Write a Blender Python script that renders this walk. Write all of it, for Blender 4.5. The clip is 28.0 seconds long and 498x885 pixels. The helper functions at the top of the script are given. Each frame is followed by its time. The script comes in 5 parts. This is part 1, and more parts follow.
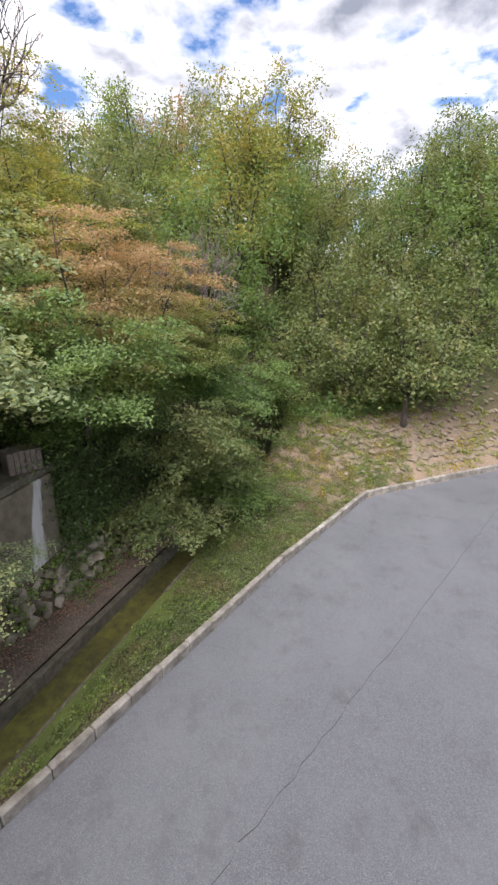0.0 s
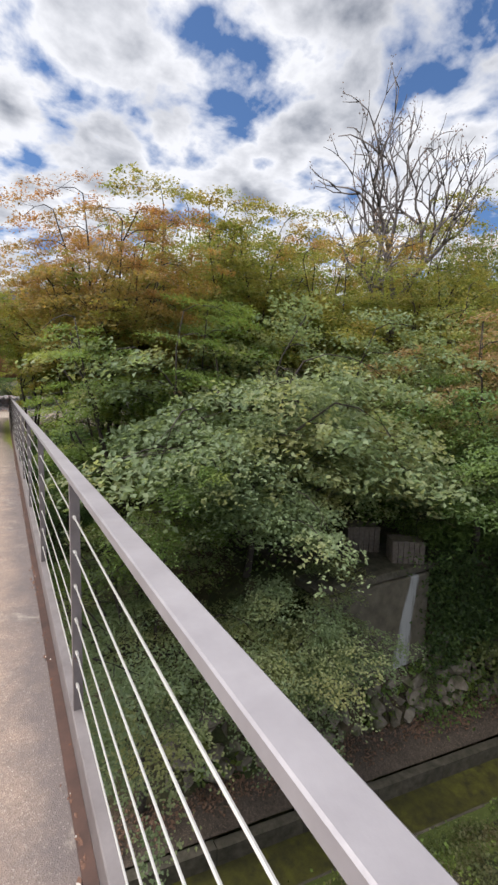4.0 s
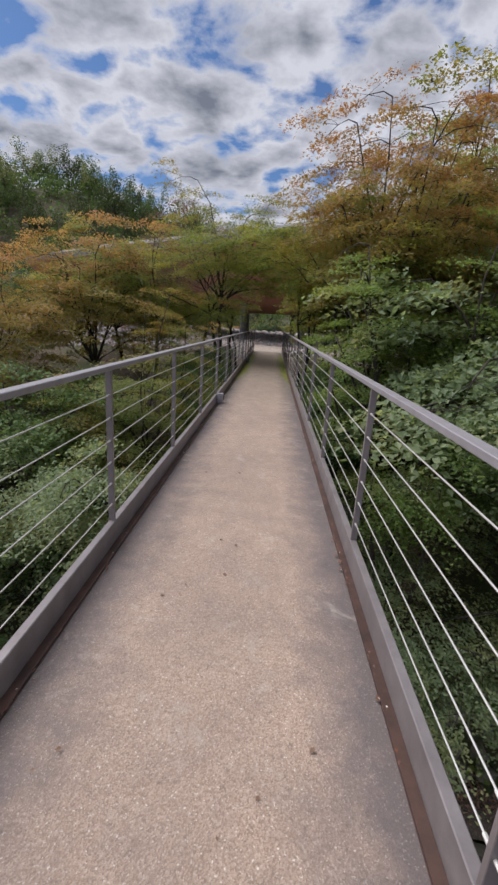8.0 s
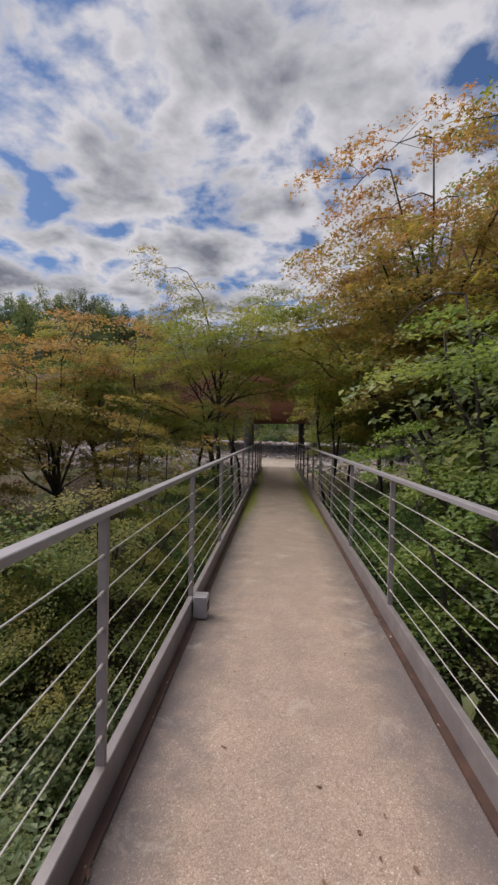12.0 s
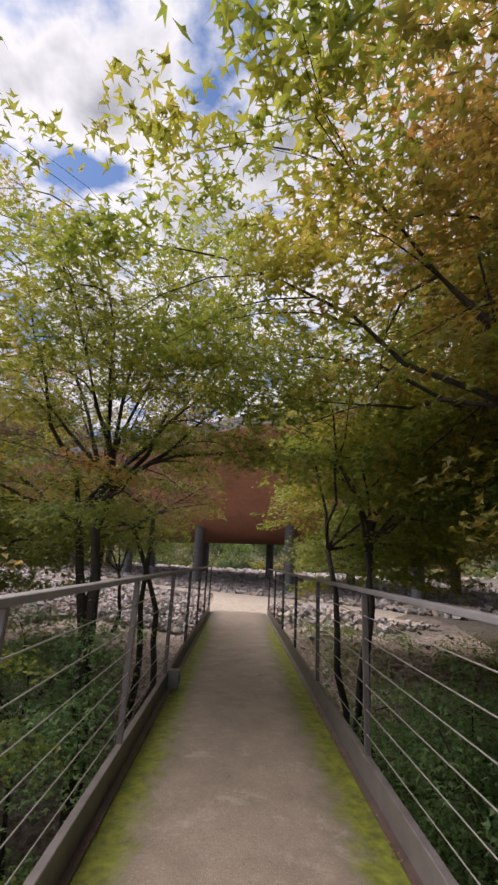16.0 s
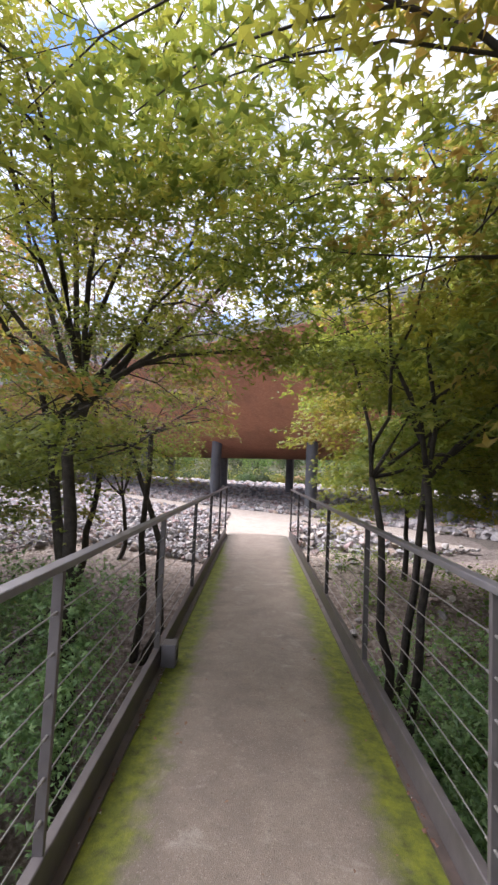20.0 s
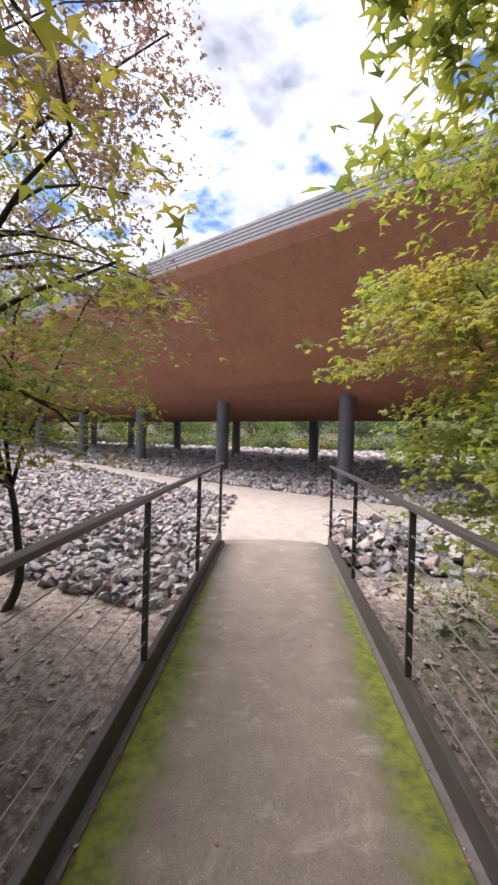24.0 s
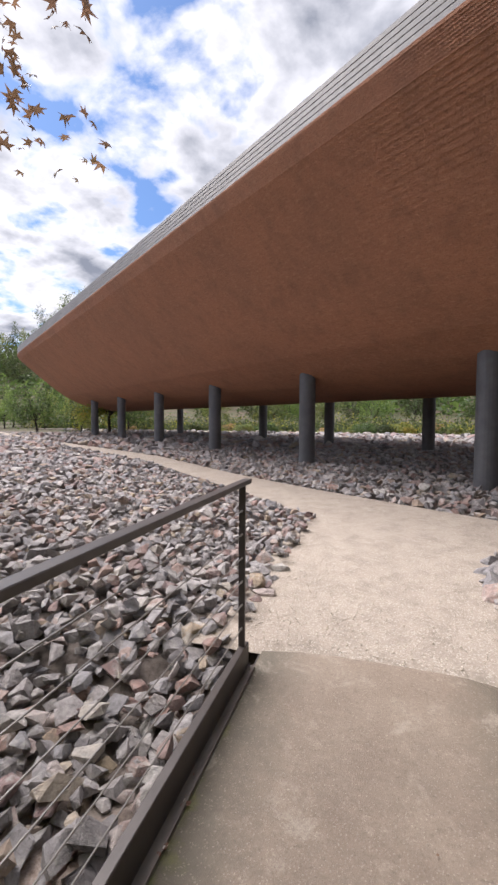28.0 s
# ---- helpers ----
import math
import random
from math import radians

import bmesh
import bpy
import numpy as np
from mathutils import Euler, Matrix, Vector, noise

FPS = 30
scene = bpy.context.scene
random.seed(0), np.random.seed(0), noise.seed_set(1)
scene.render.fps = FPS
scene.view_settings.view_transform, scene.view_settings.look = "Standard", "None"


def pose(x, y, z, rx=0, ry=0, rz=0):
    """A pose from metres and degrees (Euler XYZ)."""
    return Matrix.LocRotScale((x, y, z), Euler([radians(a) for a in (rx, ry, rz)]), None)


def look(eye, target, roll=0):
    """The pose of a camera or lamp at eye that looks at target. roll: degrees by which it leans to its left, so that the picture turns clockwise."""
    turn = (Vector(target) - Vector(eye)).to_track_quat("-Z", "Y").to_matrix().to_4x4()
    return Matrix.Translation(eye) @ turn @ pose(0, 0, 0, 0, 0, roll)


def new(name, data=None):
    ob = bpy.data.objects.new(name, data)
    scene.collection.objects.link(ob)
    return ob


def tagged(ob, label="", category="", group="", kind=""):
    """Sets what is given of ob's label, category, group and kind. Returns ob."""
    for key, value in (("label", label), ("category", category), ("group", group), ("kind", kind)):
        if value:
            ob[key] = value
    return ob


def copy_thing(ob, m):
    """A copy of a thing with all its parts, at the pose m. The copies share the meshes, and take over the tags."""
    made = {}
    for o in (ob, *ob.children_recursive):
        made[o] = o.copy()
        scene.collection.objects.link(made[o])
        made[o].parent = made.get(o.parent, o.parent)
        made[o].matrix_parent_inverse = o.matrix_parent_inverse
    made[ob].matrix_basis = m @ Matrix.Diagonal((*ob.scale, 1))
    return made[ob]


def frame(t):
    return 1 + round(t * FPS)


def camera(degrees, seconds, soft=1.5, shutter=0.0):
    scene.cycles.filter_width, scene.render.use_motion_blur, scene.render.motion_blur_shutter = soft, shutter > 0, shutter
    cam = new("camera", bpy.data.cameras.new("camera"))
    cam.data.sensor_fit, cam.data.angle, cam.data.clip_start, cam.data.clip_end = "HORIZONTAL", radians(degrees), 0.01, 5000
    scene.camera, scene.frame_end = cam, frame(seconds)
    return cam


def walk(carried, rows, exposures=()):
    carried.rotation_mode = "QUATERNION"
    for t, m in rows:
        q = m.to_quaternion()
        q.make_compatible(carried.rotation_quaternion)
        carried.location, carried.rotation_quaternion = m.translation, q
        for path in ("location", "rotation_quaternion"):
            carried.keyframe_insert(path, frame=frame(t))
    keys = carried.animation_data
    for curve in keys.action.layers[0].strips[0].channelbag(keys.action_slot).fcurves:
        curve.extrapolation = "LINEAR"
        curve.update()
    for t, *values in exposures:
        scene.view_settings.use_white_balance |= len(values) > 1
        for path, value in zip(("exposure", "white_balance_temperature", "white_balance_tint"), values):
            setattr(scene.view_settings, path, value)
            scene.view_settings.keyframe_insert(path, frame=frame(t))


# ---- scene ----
cam = camera(60.3, 28.0, soft=2.6)
# seconds, eye x, y, z, heading (degrees to the right of +y), tilt, lean
PATH = [
    (0, 0.598, -25.240, 1.526, 77.47, -18.43, 0.50),
    (0.5, 0.589, -25.226, 1.536, 69.51, -17.85, 0.19),
    (1, 0.588, -25.195, 1.566, 61.84, -17.42, -0.11),
    (1.5, 0.569, -25.129, 1.631, 54.99, -17.18, -0.16),
    (2, 0.480, -25.018, 1.704, 49.35, -16.46, 0.72),
    (2.5, 0.403, -24.973, 1.715, 44.70, -15.04, 1.64),
    (3, 0.387, -24.898, 1.654, 40.88, -13.10, 2.59),
    (3.5, 0.460, -24.775, 1.521, 35.80, -8.67, 0.71),
    (4, 0.472, -24.537, 1.450, 29.79, -6.32, 1.49),
    (4.5, 0.339, -24.360, 1.501, 25.54, -8.03, 3.48),
    (6.5, 0.182, -24.480, 1.434, 4.92, -11.86, 3.60),
    (7, 0.157, -24.237, 1.431, 2.20, -13.35, 4.20),
    (7.5, 0.124, -23.907, 1.426, -0.20, -14.61, 4.17),
    (8, 0.087, -23.518, 1.422, -2.06, -15.49, 3.73),
    (8.5, 0.031, -23.059, 1.414, -3.47, -15.92, 3.38),
    (9, -0.041, -22.564, 1.393, -4.64, -15.78, 3.08),
    (9.5, -0.108, -22.035, 1.388, -5.59, -15.09, 2.60),
    (10, -0.174, -21.457, 1.396, -5.88, -13.87, 2.50),
    (10.5, -0.225, -20.875, 1.400, -5.66, -11.93, 2.42),
    (11, -0.228, -20.276, 1.398, -5.38, -9.12, 1.85),
    (11.5, -0.219, -19.680, 1.399, -4.73, -5.42, 1.43),
    (12, -0.204, -19.119, 1.432, -3.61, -1.05, 1.18),
    (12.5, -0.167, -18.573, 1.484, -2.33, 3.78, 0.70),
    (13, -0.168, -17.750, 1.485, -1.60, 7.20, 0.80),
    (13.5, -0.166, -16.800, 1.470, -0.80, 10.00, 1.10),
    (14, -0.160, -15.700, 1.450, -0.10, 12.30, 1.45),
    (14.5, -0.155, -14.550, 1.411, 0.75, 13.44, 2.25),
    (15, -0.180, -13.400, 1.274, 1.28, 14.92, 2.32),
    (15.5, -0.182, -12.550, 1.272, 0.93, 15.33, 2.64),
    (16, -0.184, -11.850, 1.267, 0.71, 15.63, 3.01),
    (16.5, -0.186, -11.300, 1.238, 0.18, 15.62, 3.25),
    (17, -0.187, -10.850, 1.329, -0.41, 14.89, 3.52),
    (17.5, -0.192, -10.450, 1.297, -0.95, 15.10, 3.52),
    (18, -0.184, -10.120, 1.335, -1.24, 15.29, 3.06),
    (18.5, -0.187, -9.900, 1.356, -2.33, 14.31, 3.35),
    (19, -0.185, -9.820, 1.418, -2.47, 13.59, 2.97),
    (19.5, -0.150, -10.100, 1.418, -1.95, 6.95, 2.76),
    (20, -0.162, -10.320, 1.487, -1.22, 4.04, 2.66),
    (20.5, -0.151, -9.780, 1.486, -0.66, 3.39, 2.23),
    (21, -0.114, -9.292, 1.505, -0.25, 3.05, 2.36),
    (21.5, -0.102, -8.748, 1.510, 0.29, 2.95, 2.40),
    (23.5, -0.070, -6.595, 1.492, -2.64, 0.40, 2.30),
    (24, -0.105, -6.027, 1.499, -3.51, -0.61, 1.65),
    (24.5, -0.116, -5.480, 1.482, -4.37, -1.33, 1.07),
    (25, -0.126, -4.953, 1.472, -5.14, -1.72, 0.70),
    (25.5, -0.117, -4.436, 1.482, -6.12, -1.75, 0.40),
    (26, -0.106, -3.966, 1.503, -7.41, -1.58, 0.12),
    (26.5, -0.094, -3.537, 1.523, -9.03, -1.45, 0.00),
    (27, -0.053, -3.133, 1.525, -11.19, -1.59, 0.08),
    (27.5, -0.040, -2.761, 1.515, -13.82, -2.11, 0.17),
    (28, -0.102, -2.383, 1.480, -16.67, -2.75, 0.30),
]


def eye_pose(x, y, z, heading, tilt, lean):
    a, b = radians(heading), radians(tilt)
    way = Vector((math.sin(a) * math.cos(b), math.cos(a) * math.cos(b), math.sin(b)))
    return look((x, y, z), Vector((x, y, z)) + way, lean)


walk(cam, [(r[0], eye_pose(*r[1:])) for r in PATH],
     exposures=[(0, 1.05, 6400, 16), (3.0, 0.8, 6300, 13), (4.0, 0.45, 6400, 12), (6.5, -0.1, 6100, 15), (10, -0.1, 6200, 15), (12.5, -0.15, 6800, 16), (14.5, -0.05, 8200, 17), (15, 0.0, 8200, 17), (16, 0.45, 6600, 18), (17, 0.8, 6100, 16), (18, 1.1, 5900, 16), (19, 1.2, 5900, 18), (20, 1.3, 5900, 19),
                (21.5, 1.35, 6100, 19), (24, 1.1, 6100, 18), (25, 1.0, 6100, 17), (26, 0.85, 6150, 16), (28, 0.7, 6350, 16)])

# ---- sky and sun ----
SUN_ELEV, SUN_AZ = 56, 282          # degrees; azimuth to the right of +y
world = bpy.data.worlds.new("sky")
scene.world = world
world.use_nodes = True
nt = world.node_tree
nt.nodes.clear()


def wn(kind, **kw):
    n = nt.nodes.new(kind)
    for k, v in kw.items():
        if k == "op":
            n.operation = v
        else:
            n.inputs[k].default_value = v
    return n


sky = nt.nodes.new("ShaderNodeTexSky")
sky.sky_type = "NISHITA"
sky.sun_disc = False
sky.sun_elevation = radians(SUN_ELEV)
sky.sun_rotation = radians(SUN_AZ)
tc = nt.nodes.new("ShaderNodeTexCoord")
sep = nt.nodes.new("ShaderNodeSeparateXYZ")
nt.links.new(tc.outputs["Generated"], sep.inputs[0])
zc = wn("ShaderNodeMath", op="MAXIMUM")
zc.inputs[1].default_value = 0.02
nt.links.new(sep.outputs[2], zc.inputs[0])
za = wn("ShaderNodeMath", op="ADD")
za.inputs[1].default_value = 0.22
nt.links.new(zc.outputs[0], za.inputs[0])
dv = nt.nodes.new("ShaderNodeVectorMath")
dv.operation = "DIVIDE"
nt.links.new(tc.outputs["Generated"], dv.inputs[0])
cmb = nt.nodes.new("ShaderNodeCombineXYZ")
for i in range(3):
    nt.links.new(za.outputs[0], cmb.inputs[i])
nt.links.new(cmb.outputs[0], dv.inputs[1])
n1 = wn("ShaderNodeTexNoise", Scale=5.0, Detail=9.0, Roughness=0.53, Distortion=0.15)
n2 = wn("ShaderNodeTexNoise", Scale=3.4, Detail=7.0, Roughness=0.5, Distortion=0.1)
off = wn("ShaderNodeVectorMath")
off.operation = "ADD"
off.inputs[1].default_value = (3.7, 1.9, 0.4)
nt.links.new(dv.outputs[0], n1.inputs["Vector"])
nt.links.new(dv.outputs[0], off.inputs[0])
nt.links.new(off.outputs[0], n2.inputs["Vector"])
r1 = nt.nodes.new("ShaderNodeValToRGB")
r1.color_ramp.elements[0].position, r1.color_ramp.elements[1].position = 0.36, 0.485
r1.color_ramp.elements[0].color, r1.color_ramp.elements[1].color = (0, 0, 0, 1), (1, 1, 1, 1)
nt.links.new(n1.outputs["Fac"], r1.inputs[0])
r2 = nt.nodes.new("ShaderNodeValToRGB")
r2.color_ramp.elements[0].position, r2.color_ramp.elements[1].position = 0.47, 0.64
r2.color_ramp.elements[0].color, r2.color_ramp.elements[1].color = (6.7, 6.8, 7.0, 1), (1.9, 2.1, 2.5, 1)
core = wn("ShaderNodeMath", op="MULTIPLY_ADD")
core.inputs[1].default_value = 0.6
half_n2 = wn("ShaderNodeMath", op="MULTIPLY")
half_n2.inputs[1].default_value = 0.4
nt.links.new(n2.outputs["Fac"], half_n2.inputs[0])
nt.links.new(n1.outputs["Fac"], core.inputs[0])
nt.links.new(half_n2.outputs[0], core.inputs[2])
nt.links.new(core.outputs[0], r2.inputs[0])
mx = nt.nodes.new("ShaderNodeMixRGB")
nt.links.new(r1.outputs[0], mx.inputs[0])
deep = nt.nodes.new("ShaderNodeMixRGB")
deep.blend_type = "MULTIPLY"
deep.inputs[0].default_value = 1.0
deep.inputs[2].default_value = (0.6, 0.78, 0.98, 1)
nt.links.new(sky.outputs[0], deep.inputs[1])
nt.links.new(deep.outputs[0], mx.inputs[1])
nt.links.new(r2.outputs[0], mx.inputs[2])
bg = wn("ShaderNodeBackground", Strength=0.105)
nt.links.new(mx.outputs[0], bg.inputs[0])
wo = nt.nodes.new("ShaderNodeOutputWorld")
nt.links.new(bg.outputs[0], wo.inputs[0])

sun = new("sun", bpy.data.lights.new("sun", "SUN"))
sun.data.energy, sun.data.angle, sun.data.color = 4.4, radians(55), (1.0, 0.95, 0.88)
a, e = radians(SUN_AZ), radians(SUN_ELEV)
sun.matrix_world = look((0, 0, 40), Vector((0, 0, 40)) - Vector((math.sin(a) * math.cos(e), math.cos(a) * math.cos(e), math.sin(e))))

# ---- materials ----
def mat(name, build):
    m = bpy.data.materials.new(name)
    m.use_nodes = True
    t = m.node_tree
    t.nodes.clear()
    out = t.nodes.new("ShaderNodeOutputMaterial")
    b = t.nodes.new("ShaderNodeBsdfPrincipled")
    t.links.new(b.outputs[0], out.inputs[0])
    build(t, b, out)
    return m


def node(t, kind, ins=None, **props):
    n = t.nodes.new(kind)
    for k, v in props.items():
        set_prop(n, k, v)
    for k, v in (ins or {}).items():
        if hasattr(v, "is_linked"):
            t.links.new(v, n.inputs[k])
        else:
            n.inputs[k].default_value = v
    return n


def set_prop(n, k, v):
    if k == "operation":
        n.operation = v
    elif k == "blend_type":
        n.blend_type = v
    elif k == "feature":
        n.feature = v


def ramp(t, fac, stops):
    n = t.nodes.new("ShaderNodeValToRGB")
    el = n.color_ramp.elements
    while len(el) < len(stops):
        el.new(0.5)
    for e_, (p, c) in zip(el, stops):
        e_.position = p
        e_.color = (*c, 1) if len(c) == 3 else c
    t.links.new(fac, n.inputs[0])
    return n.outputs[0]


def coords(t, kind="Object"):
    return t.nodes.new("ShaderNodeTexCoord").outputs[kind]


def wpos(t):
    return t.nodes.new("ShaderNodeNewGeometry").outputs["Position"]


def noise_of(t, vec, scale, detail=4.0, rough=0.55, dist=0.0):
    return node(t, "ShaderNodeTexNoise", {"Vector": vec, "Scale": scale, "Detail": detail, "Roughness": rough, "Distortion": dist}).outputs["Fac"]


def mixc(t, fac, a_, b_, kind="MIX"):
    n = t.nodes.new("ShaderNodeMixRGB")
    n.blend_type = kind
    for i, v in ((0, fac), (1, a_), (2, b_)):
        if hasattr(v, "is_linked"):
            t.links.new(v, n.inputs[i])
        elif i == 0:
            n.inputs[0].default_value = v
        else:
            n.inputs[i].default_value = (*v, 1)
    return n.outputs[0]


def bump(t, b, height, strength=0.3, distance=0.02):
    n = node(t, "ShaderNodeBump", {"Height": height, "Strength": strength, "Distance": distance})
    t.links.new(n.outputs[0], b.inputs["Normal"])


def island(t):
    return t.nodes.new("ShaderNodeNewGeometry").outputs["Random Per Island"]


def objrand(t):
    return t.nodes.new("ShaderNodeObjectInfo").outputs["Random"]


def speckled(name, c1, c2, scale, rough=0.85, spec=None, b_str=0.25, b_scale=None, big=0.6, b_dist=0.01):
    """Two scales of variation between two colours, with fine relief."""
    def f(t, b, out):
        p = wpos(t)
        big_n = noise_of(t, p, big, 4, 0.6)
        fine = noise_of(t, p, scale, 5, 0.65)
        c = ramp(t, fine, [(0.3, c1), (0.7, c2)])
        c = mixc(t, ramp(t, big_n, [(0.35, (0, 0, 0)), (0.7, (0.6, 0.6, 0.6))]), c, tuple(0.72 * k for k in c1))
        if spec:
            sp = noise_of(t, p, spec[0], 2, 0.5)
            c = mixc(t, ramp(t, sp, [(spec[1], (0, 0, 0)), (spec[1] + 0.03, (1, 1, 1))]), c, spec[2])
        t.links.new(c, b.inputs["Base Color"])
        b.inputs["Roughness"].default_value = rough
        bump(t, b, noise_of(t, p, b_scale or scale, 5, 0.7), b_str, b_dist)
    return mat(name, f)


def leaf_mat(name, lo, mid, hi, tip=None, shine=0.5, top=None, rise=(0.45, 0.9)):
    """Leaf colours vary leaf by leaf, by drifts over the crown and, where autumn has begun, towards the top;
    some light passes through."""
    def f(t, b, out):
        r = island(t)
        o = coords(t)
        drift = noise_of(t, o, 0.55, 3, 0.6)
        c = ramp(t, r, [(0.0, lo), (0.5, mid), (1.0, hi)])
        if tip:
            c = mixc(t, ramp(t, drift, [(0.48, (0, 0, 0)), (0.66, (0.9, 0.9, 0.9))]), c, tip)
        if top:
            g = node(t, "ShaderNodeSeparateXYZ", {0: coords(t, "Generated")}).outputs[2]
            w = node(t, "ShaderNodeMath", {0: noise_of(t, o, 0.8, 3, 0.6), 1: 0.5}, operation="SUBTRACT").outputs[0]
            w = node(t, "ShaderNodeMath", {0: w, 1: 1.5, 2: g}, operation="MULTIPLY_ADD").outputs[0]
            w = node(t, "ShaderNodeMapRange", {"Value": w, "From Min": rise[0], "From Max": rise[1], "To Min": 0.0, "To Max": 0.88}).outputs[0]
            c = mixc(t, w, c, ramp(t, r, [(0.0, tuple(0.7 * k for k in top)), (0.6, top), (1.0, tuple(1.2 * k for k in top))]))
        c = mixc(t, ramp(t, noise_of(t, o, 1.7, 2, 0.5), [(0.35, (0, 0, 0)), (0.75, (0.4, 0.4, 0.4))]), c, tuple(0.6 * k for k in mid))
        t.links.new(c, b.inputs["Base Color"])
        b.inputs["Roughness"].default_value = shine
        tr = node(t, "ShaderNodeBsdfTranslucent", {"Color": mixc(t, 1.0, c, (1.5, 1.4, 1.0), "MULTIPLY")})
        ms = t.nodes.new("ShaderNodeMixShader")
        ms.inputs[0].default_value = 0.5
        t.links.new(b.outputs[0], ms.inputs[1])
        t.links.new(tr.outputs[0], ms.inputs[2])
        t.links.new(ms.outputs[0], out.inputs[0])
    return mat(name, f)


def deck_build(t, b, out):
    p = wpos(t)
    s = node(t, "ShaderNodeSeparateXYZ", {0: p})
    fine = noise_of(t, p, 110, 3, 0.6)
    mid_n = noise_of(t, p, 5, 5, 0.65)
    big_n = noise_of(t, p, 0.8, 4, 0.6)
    agg = node(t, "ShaderNodeTexVoronoi", {"Vector": p, "Scale": 210.0})
    c = ramp(t, agg.outputs["Color"], [(0.1, (0.25, 0.175, 0.13)), (0.5, (0.365, 0.265, 0.20)), (0.95, (0.49, 0.375, 0.30))])
    c = mixc(t, ramp(t, fine, [(0.63, (0, 0, 0)), (0.69, (0.85, 0.85, 0.85))]), c, (0.82, 0.75, 0.66))
    c = mixc(t, ramp(t, big_n, [(0.40, (0, 0, 0)), (0.75, (0.55, 0.55, 0.55))]), c, (0.215, 0.16, 0.13))
    c = mixc(t, ramp(t, mid_n, [(0.42, (0, 0, 0)), (0.7, (0.42, 0.42, 0.42))]), c, (0.20, 0.155, 0.135))
    # the half under the trees: shade mixed into the colour, greyer and finer
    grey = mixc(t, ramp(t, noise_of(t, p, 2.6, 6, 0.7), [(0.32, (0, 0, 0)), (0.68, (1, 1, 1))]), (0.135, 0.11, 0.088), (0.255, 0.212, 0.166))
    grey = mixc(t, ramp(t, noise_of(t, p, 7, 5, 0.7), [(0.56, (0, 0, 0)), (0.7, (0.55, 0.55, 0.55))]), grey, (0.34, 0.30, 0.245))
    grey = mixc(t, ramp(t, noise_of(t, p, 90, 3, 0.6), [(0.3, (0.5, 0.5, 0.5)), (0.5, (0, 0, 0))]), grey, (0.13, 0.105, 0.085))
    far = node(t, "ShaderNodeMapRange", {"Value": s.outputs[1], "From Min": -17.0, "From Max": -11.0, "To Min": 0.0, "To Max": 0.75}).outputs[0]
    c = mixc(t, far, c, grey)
    ax = node(t, "ShaderNodeMath", {0: s.outputs[0], 1: 0.08}, operation="ADD").outputs[0]
    ax = node(t, "ShaderNodeMath", {0: ax}, operation="ABSOLUTE").outputs[0]
    w = node(t, "ShaderNodeMath", {0: mid_n, 1: 0.5}, operation="SUBTRACT").outputs[0]
    w = node(t, "ShaderNodeMath", {0: w, 1: 0.34}, operation="MULTIPLY").outputs[0]
    edge_ = node(t, "ShaderNodeMath", {0: ax, 1: w}, operation="ADD").outputs[0]
    # grime along both edges
    c = mixc(t, ramp(t, edge_, [(0.36, (0, 0, 0)), (0.66, (0.85, 0.85, 0.85))]), c, mixc(t, far, (0.105, 0.09, 0.093), (0.085, 0.075, 0.048)))
    c = mixc(t, ramp(t, agg.outputs["Color"], [(0.80, (0, 0, 0)), (0.90, (0.24, 0.24, 0.24))]), c, (0.52, 0.46, 0.39))
    c = mixc(t, ramp(t, noise_of(t, p, 48, 4, 0.7), [(0.58, (0, 0, 0)), (0.68, (0.6, 0.6, 0.6))]), c, (0.12, 0.095, 0.075))
    # scuffs and damp blotches
    c = mixc(t, ramp(t, noise_of(t, p, 3.1, 6, 0.75, 0.6), [(0.57, (0, 0, 0)), (0.70, (0.45, 0.45, 0.45))]), c, (0.46, 0.41, 0.345))
    c = mixc(t, ramp(t, noise_of(t, p, 1.4, 6, 0.75, 0.4), [(0.55, (0, 0, 0)), (0.75, (0.3, 0.3, 0.3))]), c, (0.13, 0.108, 0.088))
    # moss along the edges where the trees overhang
    my = node(t, "ShaderNodeMapRange", {"Value": s.outputs[1], "From Min": -15.0, "From Max": -10.5, "To Min": -0.34, "To Max": 0.07}).outputs[0]
    my2 = node(t, "ShaderNodeMapRange", {"Value": s.outputs[1], "From Min": -3.4, "From Max": -0.4, "To Min": 0.0, "To Max": -0.25}).outputs[0]
    ms = node(t, "ShaderNodeMath", {0: edge_, 1: my}, operation="ADD").outputs[0]
    ms = node(t, "ShaderNodeMath", {0: ms, 1: my2}, operation="ADD").outputs[0]
    moss = mixc(t, ramp(t, noise_of(t, p, 11, 6, 0.75), [(0.35, (0, 0, 0)), (0.65, (1, 1, 1))]), (0.055, 0.068, 0.006), (0.20, 0.225, 0.006))
    c = mixc(t, ramp(t, ms, [(0.53, (0, 0, 0)), (0.66, (0.9, 0.9, 0.9))]), c, moss)
    t.links.new(c, b.inputs["Base Color"])
    b.inputs["Roughness"].default_value = 0.72
    bump(t, b, agg.outputs["Distance"], 0.35, 0.006)


